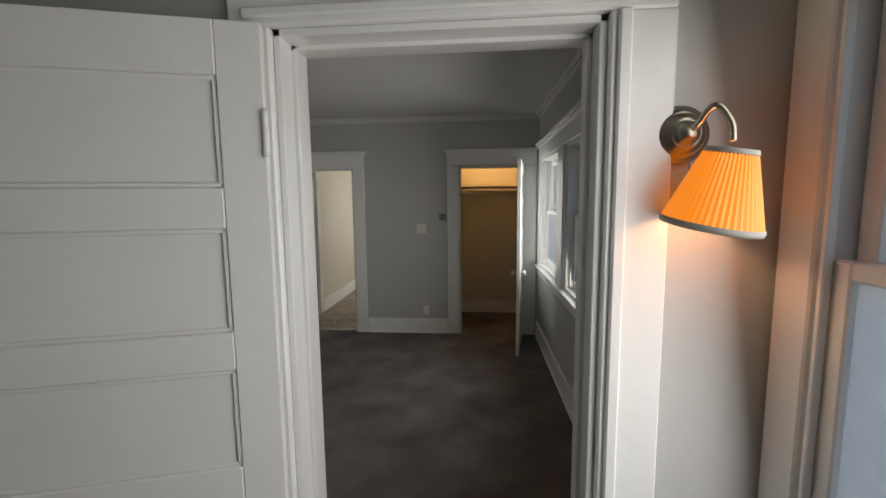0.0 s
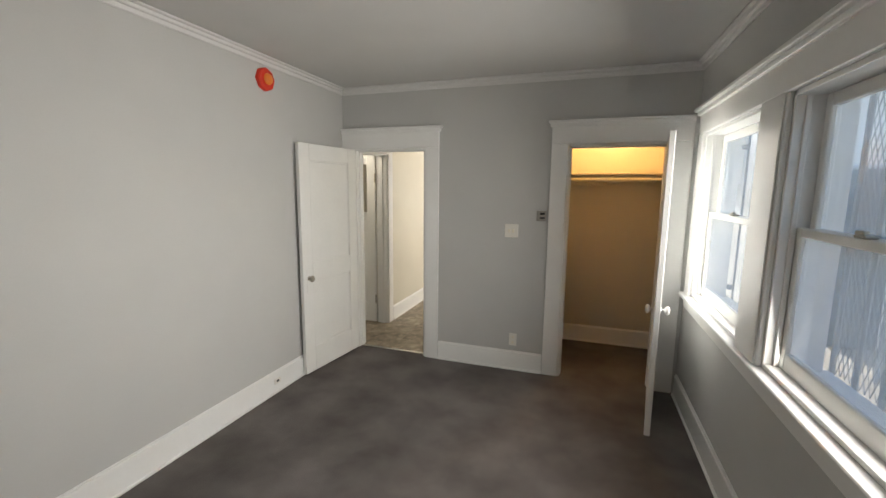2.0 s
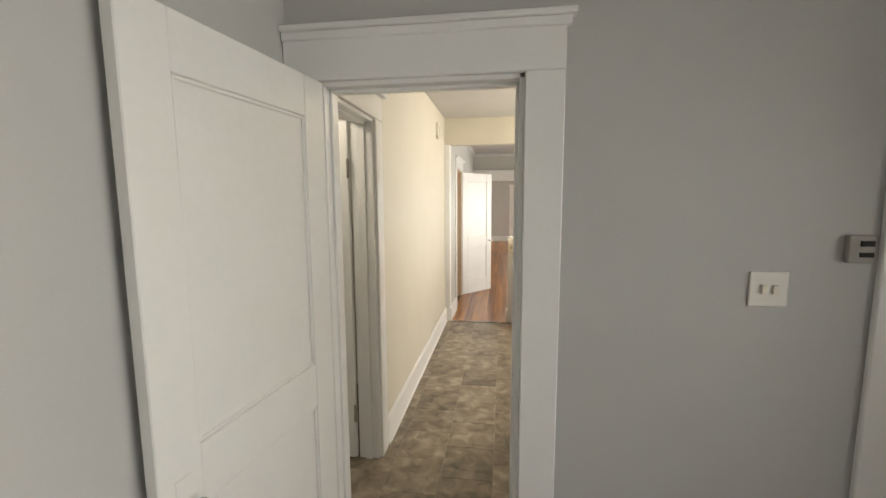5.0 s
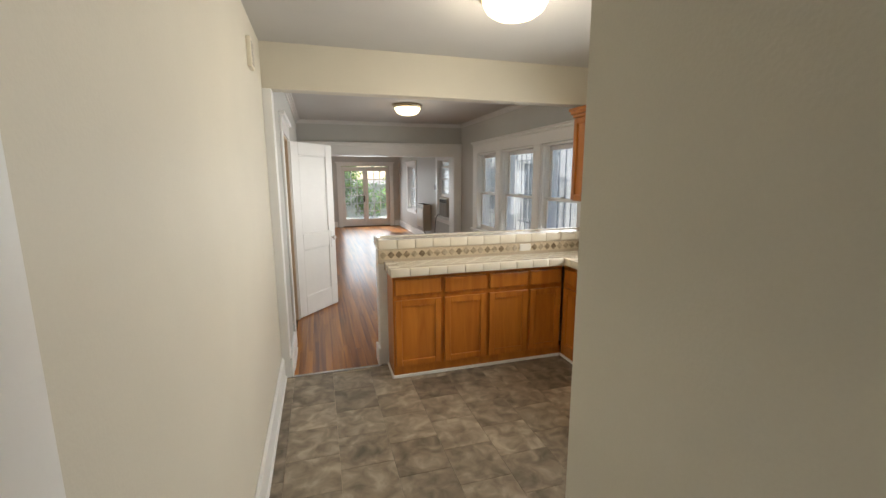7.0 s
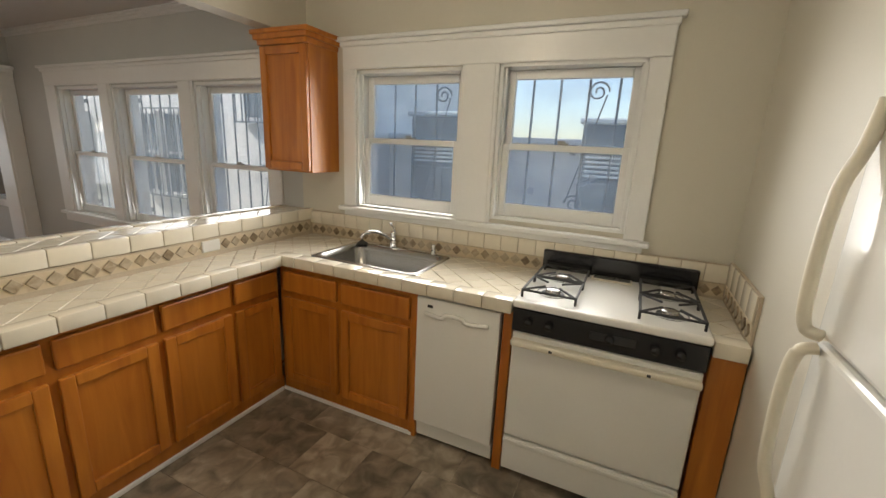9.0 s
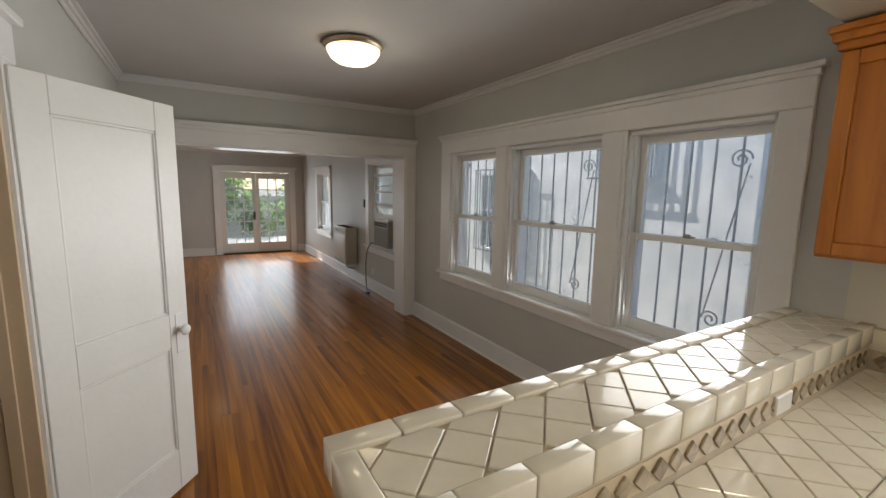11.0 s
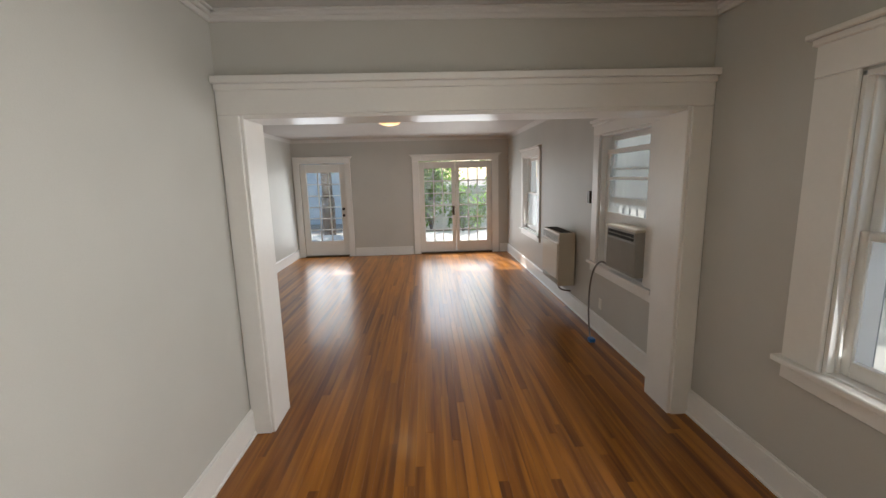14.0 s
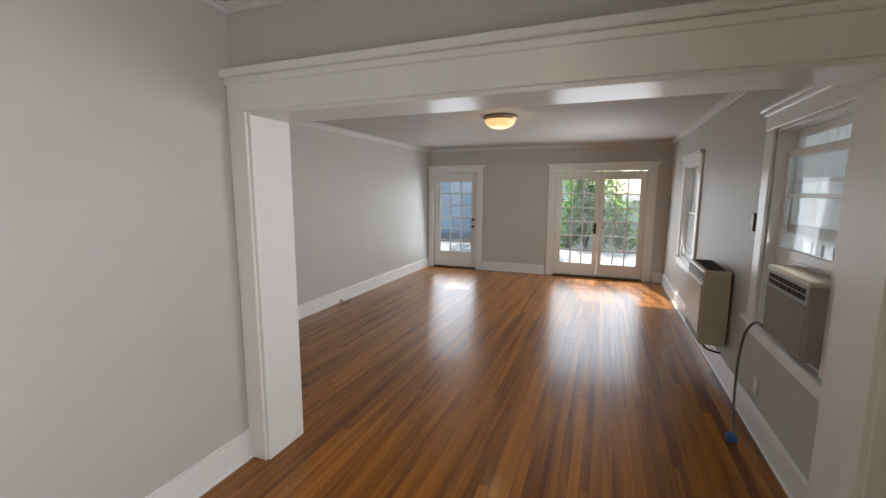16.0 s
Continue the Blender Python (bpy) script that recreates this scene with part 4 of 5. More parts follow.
def diamonds(parent, axis, pos, s, u0, u1, zc, h=0.066):
    """A mosaic border: a cream band with small stone diamonds on a face across an axis, standing out by the sign s."""
    t = 0.006 * s
    n = int((u1 - u0) / h)
    band = ((pos, u0, zc - h / 2 - 0.004), (pos + t * 0.4, u1, zc + h / 2 + 0.004)) if axis == "x" else ((u0, pos, zc - h / 2 - 0.004), (u1, pos + t * 0.4, zc + h / 2 + 0.004))
    boxes("border_band", BAND, [band], parent, bev=0)
    me = None
    for i in range(n):
        u = u0 + (i + 0.5) * (u1 - u0) / n
        if me is None:
            bm = bmesh.new()
            add_box(bm, (-h * 0.34, -0.004, -h * 0.34), (h * 0.34, 0.004, h * 0.34), 0.002)
            bmesh.ops.transform(bm, matrix=pose(0, 0, 0, 0, 45, 0), verts=bm.verts)
            ob = finish(bm, "mosaic_diamond", DIAMOND, parent)
            me = ob.data
        else:
            ob = new("mosaic_diamond", me)
            ob.parent = parent
        ob.matrix_basis = pose(pos + t, u, zc, 0, 0, 90) if axis == "x" else pose(u, pos + t, zc)


diamonds(bar, "y", 8.853, -1, -1.595, 0.56, 0.985)
spl = thing("backsplash", "cream tile backsplash with a brown diamond border", "backsplash", (0, 0, 0))
boxes("grout_bed", GROUT, [((0.586, 6.203, 0.916), (XR - 0.001, 8.85, 1.10)), ((0.02, 6.201, 0.916), (0.586, 6.212, 1.12))], spl, bev=0)
diamonds(spl, "x", 0.586, -1, 7.12, 8.84, 0.968, 0.062)
diamonds(spl, "x", 0.586, -1, 6.22, 6.33, 0.968, 0.055)
diamonds(spl, "y", 6.212, 1, 0.03, 0.58, 0.968, 0.062)
cap_row(spl, (0.587, 8.86), (0.587, 6.21), (-0.011, 0.0), 1.008, 1.098, 0.106, "splash_tile")
cap_row(spl, (0.58, 6.212), (0.03, 6.212), (-0.008, 0.0), 1.008, 1.118, 0.106, "splash_tile")
structure(boxes("outlet", PLATE, [((-0.30, 8.838, 0.955), (-0.19, 8.853, 1.02))], bev=0.004), "ivory outlet plate in the tile border", "outlet")

# sink
snk = thing("kitchen_sink", "stainless steel drop-in sink with rounded basin", "sink", (0.30, 8.04, 0.925))
bm = bmesh.new()


def rr(hx, hy, r, z, n=5):
    out = []
    for cx, cy, a0 in ((hx - r, hy - r, 0), (-hx + r, hy - r, 90), (-hx + r, -hy + r, 180), (hx - r, -hy + r, 270)):
        for i in range(n + 1):
            a = radians(a0 + 90 * i / n)
            out.append(bm.verts.new((cx + r * math.cos(a), cy + r * math.sin(a), z)))
    return out


rings = [rr(0.235, 0.365, 0.03, -0.004), rr(0.232, 0.362, 0.03, 0.006), rr(0.215, 0.345, 0.05, 0.008), rr(0.20, 0.33, 0.06, 0.0), rr(0.19, 0.32, 0.06, -0.03), rr(0.175, 0.30, 0.07, -0.16), rr(0.15, 0.27, 0.08, -0.175)]
for a, b in zip(rings, rings[1:]):
    for i in range(len(a)):
        bm.faces.new((a[i - 1], a[i], b[i], b[i - 1]))
bm.faces.new(rings[-1])
finish(bm, "basin", STEEL, snk, True)
lathe("drain", CHROME, [(0.0, -0.17), (0.03, -0.17), (0.042, -0.172), (0.045, -0.178)], snk)
fau = thing("faucet", "chrome single-lever kitchen faucet", "faucet", (0.535, 8.10, 0.926))
boxes("deck_plate", CHROME, [((-0.03, -0.11, 0.0), (0.03, 0.11, 0.012))], fau, bev=0.008, seg=2)
lathe("body", CHROME, [(0.028, 0.0), (0.026, 0.05), (0.022, 0.08), (0.024, 0.09), (0.02, 0.115), (0.0, 0.12)], fau)
tube("spout", CHROME, [(0, 0.0, 0.05), (-0.06, 0.03, 0.095), (-0.13, 0.07, 0.125), (-0.19, 0.105, 0.115), (-0.205, 0.112, 0.085)], 0.011, fau)
tube("lever", CHROME, [(0, 0, 0.11), (-0.01, -0.008, 0.14), (-0.045, 0.0, 0.175)], 0.008, fau)
spr = thing("sink_sprayer", "small chrome side sprayer beside the faucet", "sprayer", (0.53, 7.80, 0.926))
lathe("body", CHROME, [(0.022, 0.0), (0.018, 0.01), (0.014, 0.03), (0.015, 0.06), (0.011, 0.068), (0, 0.07)], spr)
stp = thing("drain_stopper", "black rubber drain stopper lying by the sink", "stopper", (0.50, 8.33, 0.93))
lathe("disc", IRON, [(0.035, 0.0), (0.036, 0.01), (0.02, 0.016), (0.01, 0.03), (0, 0.032)], stp)

# dishwasher
dw = thing("dishwasher", "white built-in dishwasher with a moulded handle", "dishwasher", (0.0, 7.395, 0.0))
boxes("door", ENAMEL, [((-0.012, -0.222, 0.125), (0.05, 0.222, 0.855))], dw, bev=0.006, seg=2)
boxes("kick_plate", ENAMEL, [((0.025, -0.222, 0.02), (0.06, 0.222, 0.12))], dw, bev=0.003)
tube("handle", ENAMEL, [(-0.018, -0.17, 0.775), (-0.02, -0.06, 0.765), (-0.02, -0.03, 0.785), (-0.02, 0.05, 0.785), (-0.02, 0.08, 0.765), (-0.018, 0.17, 0.775)], 0.011, dw)
boxes("badge", IRON, [((-0.0135, 0.13, 0.805), (-0.011, 0.16, 0.82))], dw, bev=0)

# stove
stv = thing("gas_range", "white gas range with black control panel", "stove", (0.27, 6.722, 0.0))
boxes("body", ENAMEL, [((-0.25, -0.385, 0.02), (0.32, 0.385, 0.90))], stv, bev=0.004)
boxes("cooktop", ENAMEL, [((-0.325, -0.388, 0.915), (0.315, 0.388, 0.952))], stv, bev=0.012, seg=3)
boxes("backguard", BLACKG, [((0.285, -0.388, 0.945), (0.325, 0.388, 1.06))], stv, bev=0.008, seg=2)
boxes("control_panel", BLACKG, [((-0.312, -0.385, 0.80), (-0.24, 0.385, 0.912))], stv, bev=0.004)
boxes("oven_door", ENAMEL, [((-0.30, -0.382, 0.245), (-0.245, 0.382, 0.792))], stv, bev=0.01, seg=2)
boxes("door_handle", BISQUE, [((-0.345, -0.38, 0.735), (-0.30, 0.38, 0.768))], stv, bev=0.012, seg=3)
boxes("handle_screw", IRON, [((-0.347, -0.20, 0.745), (-0.344, -0.185, 0.757)), ((-0.347, 0.19, 0.745), (-0.344, 0.205, 0.757))], stv, bev=0.002)
boxes("drawer", ENAMEL, [((-0.298, -0.382, 0.05), (-0.245, 0.382, 0.235)), ((-0.305, -0.382, 0.2), (-0.29, 0.382, 0.225))], stv, bev=0.006, seg=2)
for y in (0.31, 0.22, -0.03, -0.2, -0.29):
    lathe("control_knob", BLACKG, [(0, 0.03), (0.012, 0.03), (0.018, 0.024), (0.02, 0.0)], stv, (-0.312, y, 0.857), pose(0, 0, 0, 0, -90, 0), 16)
boxes("clock_display", IRON, [((-0.314, -0.13, 0.84), (-0.311, 0.05, 0.875))], stv, bev=0)
boxes("oven_vent", BISQUE, [((0.20, -0.09, 0.95), (0.27, 0.11, 0.962))], stv, bev=0.004)
# black strips laid on the vent as the shade of its slots
boxes("vent_slot_shade", IRON, [((0.212 + 0.018 * i, -0.08, 0.961), (0.222 + 0.018 * i, 0.1, 0.9635)) for i in range(3)], stv, bev=0)
for yc in (0.245, -0.245):
    for xc in (-0.14, 0.12):
        lathe("burner_bowl", IRON, [(0.075, 0.954), (0.07, 0.949), (0.02, 0.9535)], stv, (xc, yc, 0.0015), n=24)
        lathe("burner_cap", STEEL, [(0.036, 0.952), (0.036, 0.968), (0.03, 0.974), (0.0, 0.976)], stv, (xc, yc, 0), n=24)
    bm = bmesh.new()
    zt = 0.985
    for xc in (-0.14, 0.12):
        c = [Vector((xc + a * 0.122, yc + b * 0.118, zt)) for a, b in ((-1, -1), (1, -1), (1, 1), (-1, 1))]
        for i in range(4):
            tube_into(bm, [c[i - 1], c[i]], 0.006)
            tube_into(bm, [c[i], c[i].lerp(Vector((xc, yc, zt + 0.008)), 0.72)], 0.0055)
            tube_into(bm, [c[i], Vector((c[i].x, c[i].y, 0.951))], 0.006)
    finish(bm, "burner_grate", IRON, stv, False)

# refrigerator
fr = thing("refrigerator", "white top-freezer refrigerator with bow handles", "refrigerator", (-0.93, 5.85, 0.0))
boxes("body", ENAMEL, [((-0.37, -0.35, 0.03), (0.37, 0.32, 1.70))], fr, bev=0.01, seg=2)
boxes("freezer_door", ENAMEL, [((-0.37, 0.325, 1.205), (0.37, 0.39, 1.70))], fr, bev=0.016, seg=3)
boxes("fridge_door", ENAMEL, [((-0.37, 0.325, 0.10), (0.37, 0.39, 1.195))], fr, bev=0.016, seg=3)
boxes("kick_grille", BISQUE, [((-0.36, 0.30, 0.0), (0.36, 0.33, 0.09))], fr, bev=0.003)
for sgn, z0 in ((1, 1.215), (-1, 1.185)):
    tube("handle", BISQUE, [(0.325, 0.395, z0), (0.325, 0.43, z0 + sgn * 0.02), (0.325, 0.44, z0 + sgn * 0.12), (0.325, 0.435, z0 + sgn * 0.32), (0.325, 0.41, z0 + sgn * 0.42), (0.325, 0.395, z0 + sgn * 0.52)], 0.015, fr, n=10)


# ---- lamps ----
def flush_lamp(x, y, z, r, glass, label):
    l = thing("ceiling_lamp", label, "lamp", (x, y, z))
    lathe("rim", BRASS, [(0, 0), (r * 0.95, 0), (r * 1.04, -0.01), (r * 1.06, -0.022), (r * 1.02, -0.034), (r * 0.97, -0.042), (r * 0.94, -0.046), (r * 0.9, -0.04)], l, n=40)
    lathe("bowl", glass, [(r * 0.93, -0.042), (r * 0.91, -0.062), (r * 0.8, -0.098), (r * 0.6, -0.124), (r * 0.32, -0.138), (0.0, -0.143)], l, n=40).visible_shadow = False
    return l


flush_lamp(-1.0, 7.62, H, 0.19, LAMPGLASS, "flush ceiling lamp with a glowing alabaster bowl")
flush_lamp(-0.83, 11.2, H, 0.19, LAMPGLASS, "flush ceiling lamp with a glowing alabaster bowl")
flush_lamp(-1.60, 16.2, HL, 0.19, LAMPGLASS2, "flush ceiling lamp with a dim amber bowl")

SHADE = lit("lit_orange_fabric", (1.0, 0.26, 0.01), 0.6, (0.50, 0.17, 0.02))


def sconce(at, rz):
    """A wall lamp with a curved arm and a pleated shade; its wall lies along its own x axis."""
    sc = thing("wall_sconce", "brushed nickel wall sconce with a lit pleated orange shade", "sconce", at, rz, group="wall sconces")
    lathe("backplate", NICKEL, [(0.066, 0.0), (0.066, 0.009), (0.061, 0.014), (0.058, 0.014), (0.056, 0.022), (0.048, 0.027), (0.045, 0.027), (0.042, 0.036), (0.03, 0.042), (0.026, 0.042), (0.022, 0.056), (0.012, 0.064), (0.0, 0.066)], sc, (0, 0, 0), pose(0, 0, 0, 90, 0, 0), 30)
    tube("arm", NICKEL, [(0.0, -0.05, 0.0), (0.008, -0.075, 0.015), (0.02, -0.095, 0.042), (0.035, -0.105, 0.04), (0.052, -0.116, 0.005), (0.054, -0.12, -0.03)], 0.0075, sc)
    tube("pull_chain", NICKEL, [(0.02, -0.02, -0.06), (0.02, -0.022, -0.12), (0.02, -0.022, -0.17)], 0.0022, sc, n=5)
    bm = bmesh.new()
    n = 96
    top = [bm.verts.new(((0.046 + 0.002 * (i % 2)) * math.cos(2 * math.pi * i / n), (0.046 + 0.002 * (i % 2)) * math.sin(2 * math.pi * i / n), 0.0)) for i in range(n)]
    bot = [bm.verts.new(((0.094 + 0.0022 * (i % 2)) * math.cos(2 * math.pi * i / n), (0.094 + 0.0022 * (i % 2)) * math.sin(2 * math.pi * i / n), -0.15)) for i in range(n)]
    for i in range(n):
        bm.faces.new((top[i - 1], top[i], bot[i], bot[i - 1]))
    bmesh.ops.transform(bm, matrix=pose(0.05, -0.122, -0.05, 8, 8, 0), verts=bm.verts)
    finish(bm, "shade", SHADE, sc)
    for z, r in ((0.0, 0.048), (-0.15, 0.096)):
        lathe("shade_trim", ACGREY, [(r, 0.006), (r + 0.002, 0.0), (r, -0.008), (r - 0.002, 0.0), (r, 0.006)], sc, (0.05, -0.122, -0.05), pose(0, 0, 0, 8, 8, 0) @ Matrix.Translation((0, 0, z)), 48)


sconce((0.355, 1.17, 1.757), 0)
sconce((XR, 1.87, 1.82), -90)

# ---- small fittings of the rooms ----
al = thing("fire_alarm_bell", "red round alarm sounder with orange centre on the wall", "alarm", (-2.48, 4.05, 2.44))
lathe("housing", RED, [(0.085, 0.0), (0.085, 0.025), (0.075, 0.035), (0.07, 0.03), (0.045, 0.04), (0.0, 0.042)], al, (0, 0, 0), pose(0, 0, 0, 0, 90, 0), 8)
lathe("lens", AMBER, [(0.042, 0.038), (0.036, 0.055), (0.0, 0.06)], al, (0, 0, 0), pose(0, 0, 0, 0, 90, 0), 20)


def plate(name, label, cat, lo, hi, marks, mat=PLATE, dark=DARK):
    ob = thing(name, label, cat, tuple((a + b) / 2 for a, b in zip(lo, hi)))
    c = ob.matrix_basis.translation
    boxes("plate", mat, [(Vector(lo) - c, Vector(hi) - c)], ob, bev=0.004, seg=2)
    if marks:
        boxes("fittings", dark, [(Vector(a) - c, Vector(b) - c) for a, b in marks], ob, bev=0.001)
    return ob


plate("light_switch", "white two-gang toggle switch plate on the grey wall", "switch", (-0.84, 5.10, 1.23), (-0.72, 5.11, 1.35), [((-0.805, 5.09, 1.275), (-0.79, 5.102, 1.305)), ((-0.77, 5.09, 1.275), (-0.755, 5.102, 1.305))], PLATE, BISQUE)
plate("thermostat", "grey wall thermostat beside the closet casing", "thermostat", (-0.565, 5.085, 1.385), (-0.485, 5.11, 1.475), [((-0.535, 5.081, 1.44), (-0.495, 5.086, 1.458)), ((-0.535, 5.081, 1.405), (-0.495, 5.086, 1.42))], ACGREY)
plate("outlet", "white electrical outlet above the baseboard", "outlet", (-0.77, 5.102, 0.23), (-0.70, 5.11, 0.345), [((-0.745, 5.1, 0.30), (-0.725, 5.103, 0.32)), ((-0.745, 5.1, 0.25), (-0.725, 5.103, 0.27))], PLATE, BISQUE)
plate("outlet", "small outlet in the white baseboard", "outlet", (-2.462, 3.98, 0.075), (-2.455, 4.05, 0.12), [((-2.456, 4.0, 0.09), (-2.453, 4.03, 0.105))])
plate("hall_vent", "small beige chime grille high on the hall wall", "grille", (-2.41, 8.22, 2.27), (-2.385, 8.34, 2.44), [((-2.386, 8.24, 2.29 + 0.02 * i), (-2.383, 8.32, 2.30 + 0.02 * i)) for i in range(7)], BISQUE, ACGREY)
plate("wall_heater", "white framed wall heater with a black grille below the window", "heater", (0.565, 2.2, 0.04), (XR, 2.68, 0.34), [((0.555, 2.225, 0.065), (0.566, 2.655, 0.315))], WHITE)
plate("thermostat", "dark wall thermostat beside the living room window", "thermostat", (0.585, 14.92, 1.33), (XR, 14.98, 1.46), [], BRONZE)
plate("outlet", "white outlet above the living room baseboard", "outlet", (0.60, 14.55, 0.26), (XR, 14.62, 0.37), [], PLATE)
plate("light_switch", "ivory switch plate between the glazed doors", "switch", (-2.08, 19.49, 1.15), (-1.99, 19.5, 1.27), [], GREIGE)
bk = thing("sill_bracket", "white painted bracket under the sill's end", "bracket", (XR, 2.60, 0.77))
boxes("block", WHITE, [((-0.05, -0.05, -0.10), (0, 0.03, 0.0)), ((-0.035, 0.03, -0.14), (-0.01, 0.10, -0.10)), ((-0.03, -0.08, -0.07), (0, -0.05, -0.03))], bk, bev=0.008)

# closet shelf and rail
sh = thing("closet_shelf", "cream painted closet shelf with hanging rail", "shelf", (0, 0, 0))
boxes("board", CREAM, [((-0.5, 5.80, 1.80), (XR, 6.12, 1.822))], sh, bev=0.003)
boxes("cleat", CREAM, [((-0.5, 6.095, 1.71), (XR, 6.12, 1.80)), ((0.585, 5.7, 1.71), (XR, 6.1, 1.80)), ((-0.5, 5.7, 1.71), (-0.475, 6.1, 1.80))], sh, bev=0.003)
tube("rail", CREAM, [(-0.49, 5.78, 1.755), (0.6, 5.78, 1.755)], 0.017, sh, n=12, steps=1)

# living room heater
ht = thing("wall_furnace", "beige metal wall furnace with louvred top", "heater", (0.59, 15.63, 0.32))
boxes("cabinet", BEIGE, [((-0.20, -0.33, 0.0), (0.0, 0.33, 0.64))], ht, bev=0.012, seg=2)
boxes("front_panel", BEIGE, [((-0.212, -0.31, 0.09), (-0.198, 0.31, 0.52))], ht, bev=0.006)
for i in range(6):
    for k in range(4):
        boxes("louvre", ACGREY, [((-0.206, -0.31 + 0.16 * k, 0.54 + 0.013 * i), (-0.198, -0.17 + 0.16 * k, 0.547 + 0.013 * i))], ht, bev=0.001)
for i in range(4):
    boxes("louvre", ACGREY, [((-0.206, -0.3, 0.015 + 0.016 * i), (-0.198, 0.3, 0.023 + 0.016 * i))], ht, bev=0.001)
# dark strips on the top stand for shaded openings
boxes("top_grille", DARK, [((-0.17, -0.30 + 0.062 * i, 0.638), (-0.03, -0.262 + 0.062 * i, 0.644)) for i in range(10)], ht, bev=0)
tube("gas_pipe", BRONZE, [(-0.12, -0.1, 0.0), (-0.12, -0.1, -0.06), (-0.09, -0.16, -0.09), (0.0, -0.2, -0.1)], 0.009, ht)

ac = thing("air_conditioner", "aged grey window air conditioner with a slatted front", "air conditioner", (0.56, 14.02, 0.79))
boxes("case", ACGREY, [((-0.05, -0.27, 0.0), (0.32, 0.27, 0.39))], ac, bev=0.012, seg=2)
boxes("top_panel", BEIGE, [((-0.055, -0.275, 0.372), (0.1, 0.275, 0.40))], ac, bev=0.008)
# dark blocks on the face stand for the shaded outlet openings
boxes("outlet_grille", DARK, [((-0.054, -0.235 + 0.06 * i, 0.30 + 0.033 * k), (-0.048, -0.235 + 0.06 * i + 0.049, 0.325 + 0.033 * k)) for i in range(8) for k in range(2)], ac, bev=0)
boxes("front_ribs", ACGREY, [((-0.056, -0.252 + 0.0211 * i, 0.02), (-0.049, -0.239 + 0.0211 * i, 0.28)) for i in range(24)], ac, bev=0.002)
cd = thing("power_cord", "grey power cord hanging from the air conditioner", "cord", (0.5, 14.38, 0.0))
tube("cable", CORDM, [(0.02, -0.10, 0.80), (0.01, 0.02, 0.80), (0.0, 0.16, 0.68), (0.0, 0.24, 0.45), (0.0, 0.24, 0.2), (0.0, 0.2, 0.03), (-0.03, 0.1, 0.012), (-0.05, 0.02, 0.012)], 0.009, cd)
boxes("plug", BLUEPLUG, [((-0.09, -0.04, 0.0), (-0.03, 0.03, 0.04))], cd, bev=0.01, seg=2)
cj = thing("cable_box", "small white cable box with wires on the floor", "cable box", (-3.90, 16.3, 0.0))
boxes("box", PLATE, [((-0.03, -0.06, 0.0), (0.03, 0.06, 0.05))], cj, bev=0.006)
tube("wire", CORDM, [(0.03, 0.02, 0.02), (0.09, 0.05, 0.02), (0.1, -0.06, 0.01), (0.05, -0.08, 0.03)], 0.006, cj)


# ---- window bars outside ----
def spiral(bm, c, r, turns, s=1, rad=0.006):
    line = [Vector((c[0], c[1] + s * r * (1 - 0.8 * i / 24) * math.cos(turns * 2 * math.pi * i / 24), c[2] + r * (1 - 0.8 * i / 24) * math.sin(turns * 2 * math.pi * i / 24))) for i in range(25)]
    tube_into(bm, line, rad, 5)


def guard(hole, step, fancy, x=0.875):
    y0, y1, z0, z1 = hole
    g = thing("window_guard", "painted iron security bars with scrolls outside the window", "window guard", (x, (y0 + y1) / 2, z0), group="window guards")
    w = (y1 - y0) / 2 + 0.03
    h = z1 - z0
    bm = bmesh.new()
    n = round(2 * w / step)
    for i in range(n + 1):
        y = -w + 2 * w * i / n
        tube_into(bm, [Vector((0, y, -0.05)), Vector((0, y, h + 0.03))], 0.0075, 6)
    for z in (-0.04, h + 0.02):
        tube_into(bm, [Vector((0, -w, z)), Vector((0, w, z))], 0.009, 6)
    finish(bm, "bar", BARS, g)
    bm = bmesh.new()
    if fancy:
        k = w * 0.15
        spiral(bm, (0, -k, h * 0.12), 0.055, 1.6)
        spiral(bm, (0, -k + 0.03, h * 0.48), 0.035, 1.5, -1)
        spiral(bm, (0, -k - 0.07, h * 0.86), 0.06, 1.6, -1)
        tube_into(bm, [Vector((0, -k + 0.05, h * 0.12)), Vector((0, -k - 0.12, h * 0.84))], 0.005, 5)
    else:
        spiral(bm, (0, 0, h * 0.8), 0.05, 1.5)
    finish(bm, "scroll", BARS, g)
    for s in (-1, 1):
        boxes("stay", BARS, [((-0.07, s * w - 0.008, h * 0.9), (0.0, s * w + 0.008, h * 0.93)), ((-0.07, s * w - 0.008, h * 0.06), (0.0, s * w + 0.008, h * 0.09))], g, bev=0)
    return g


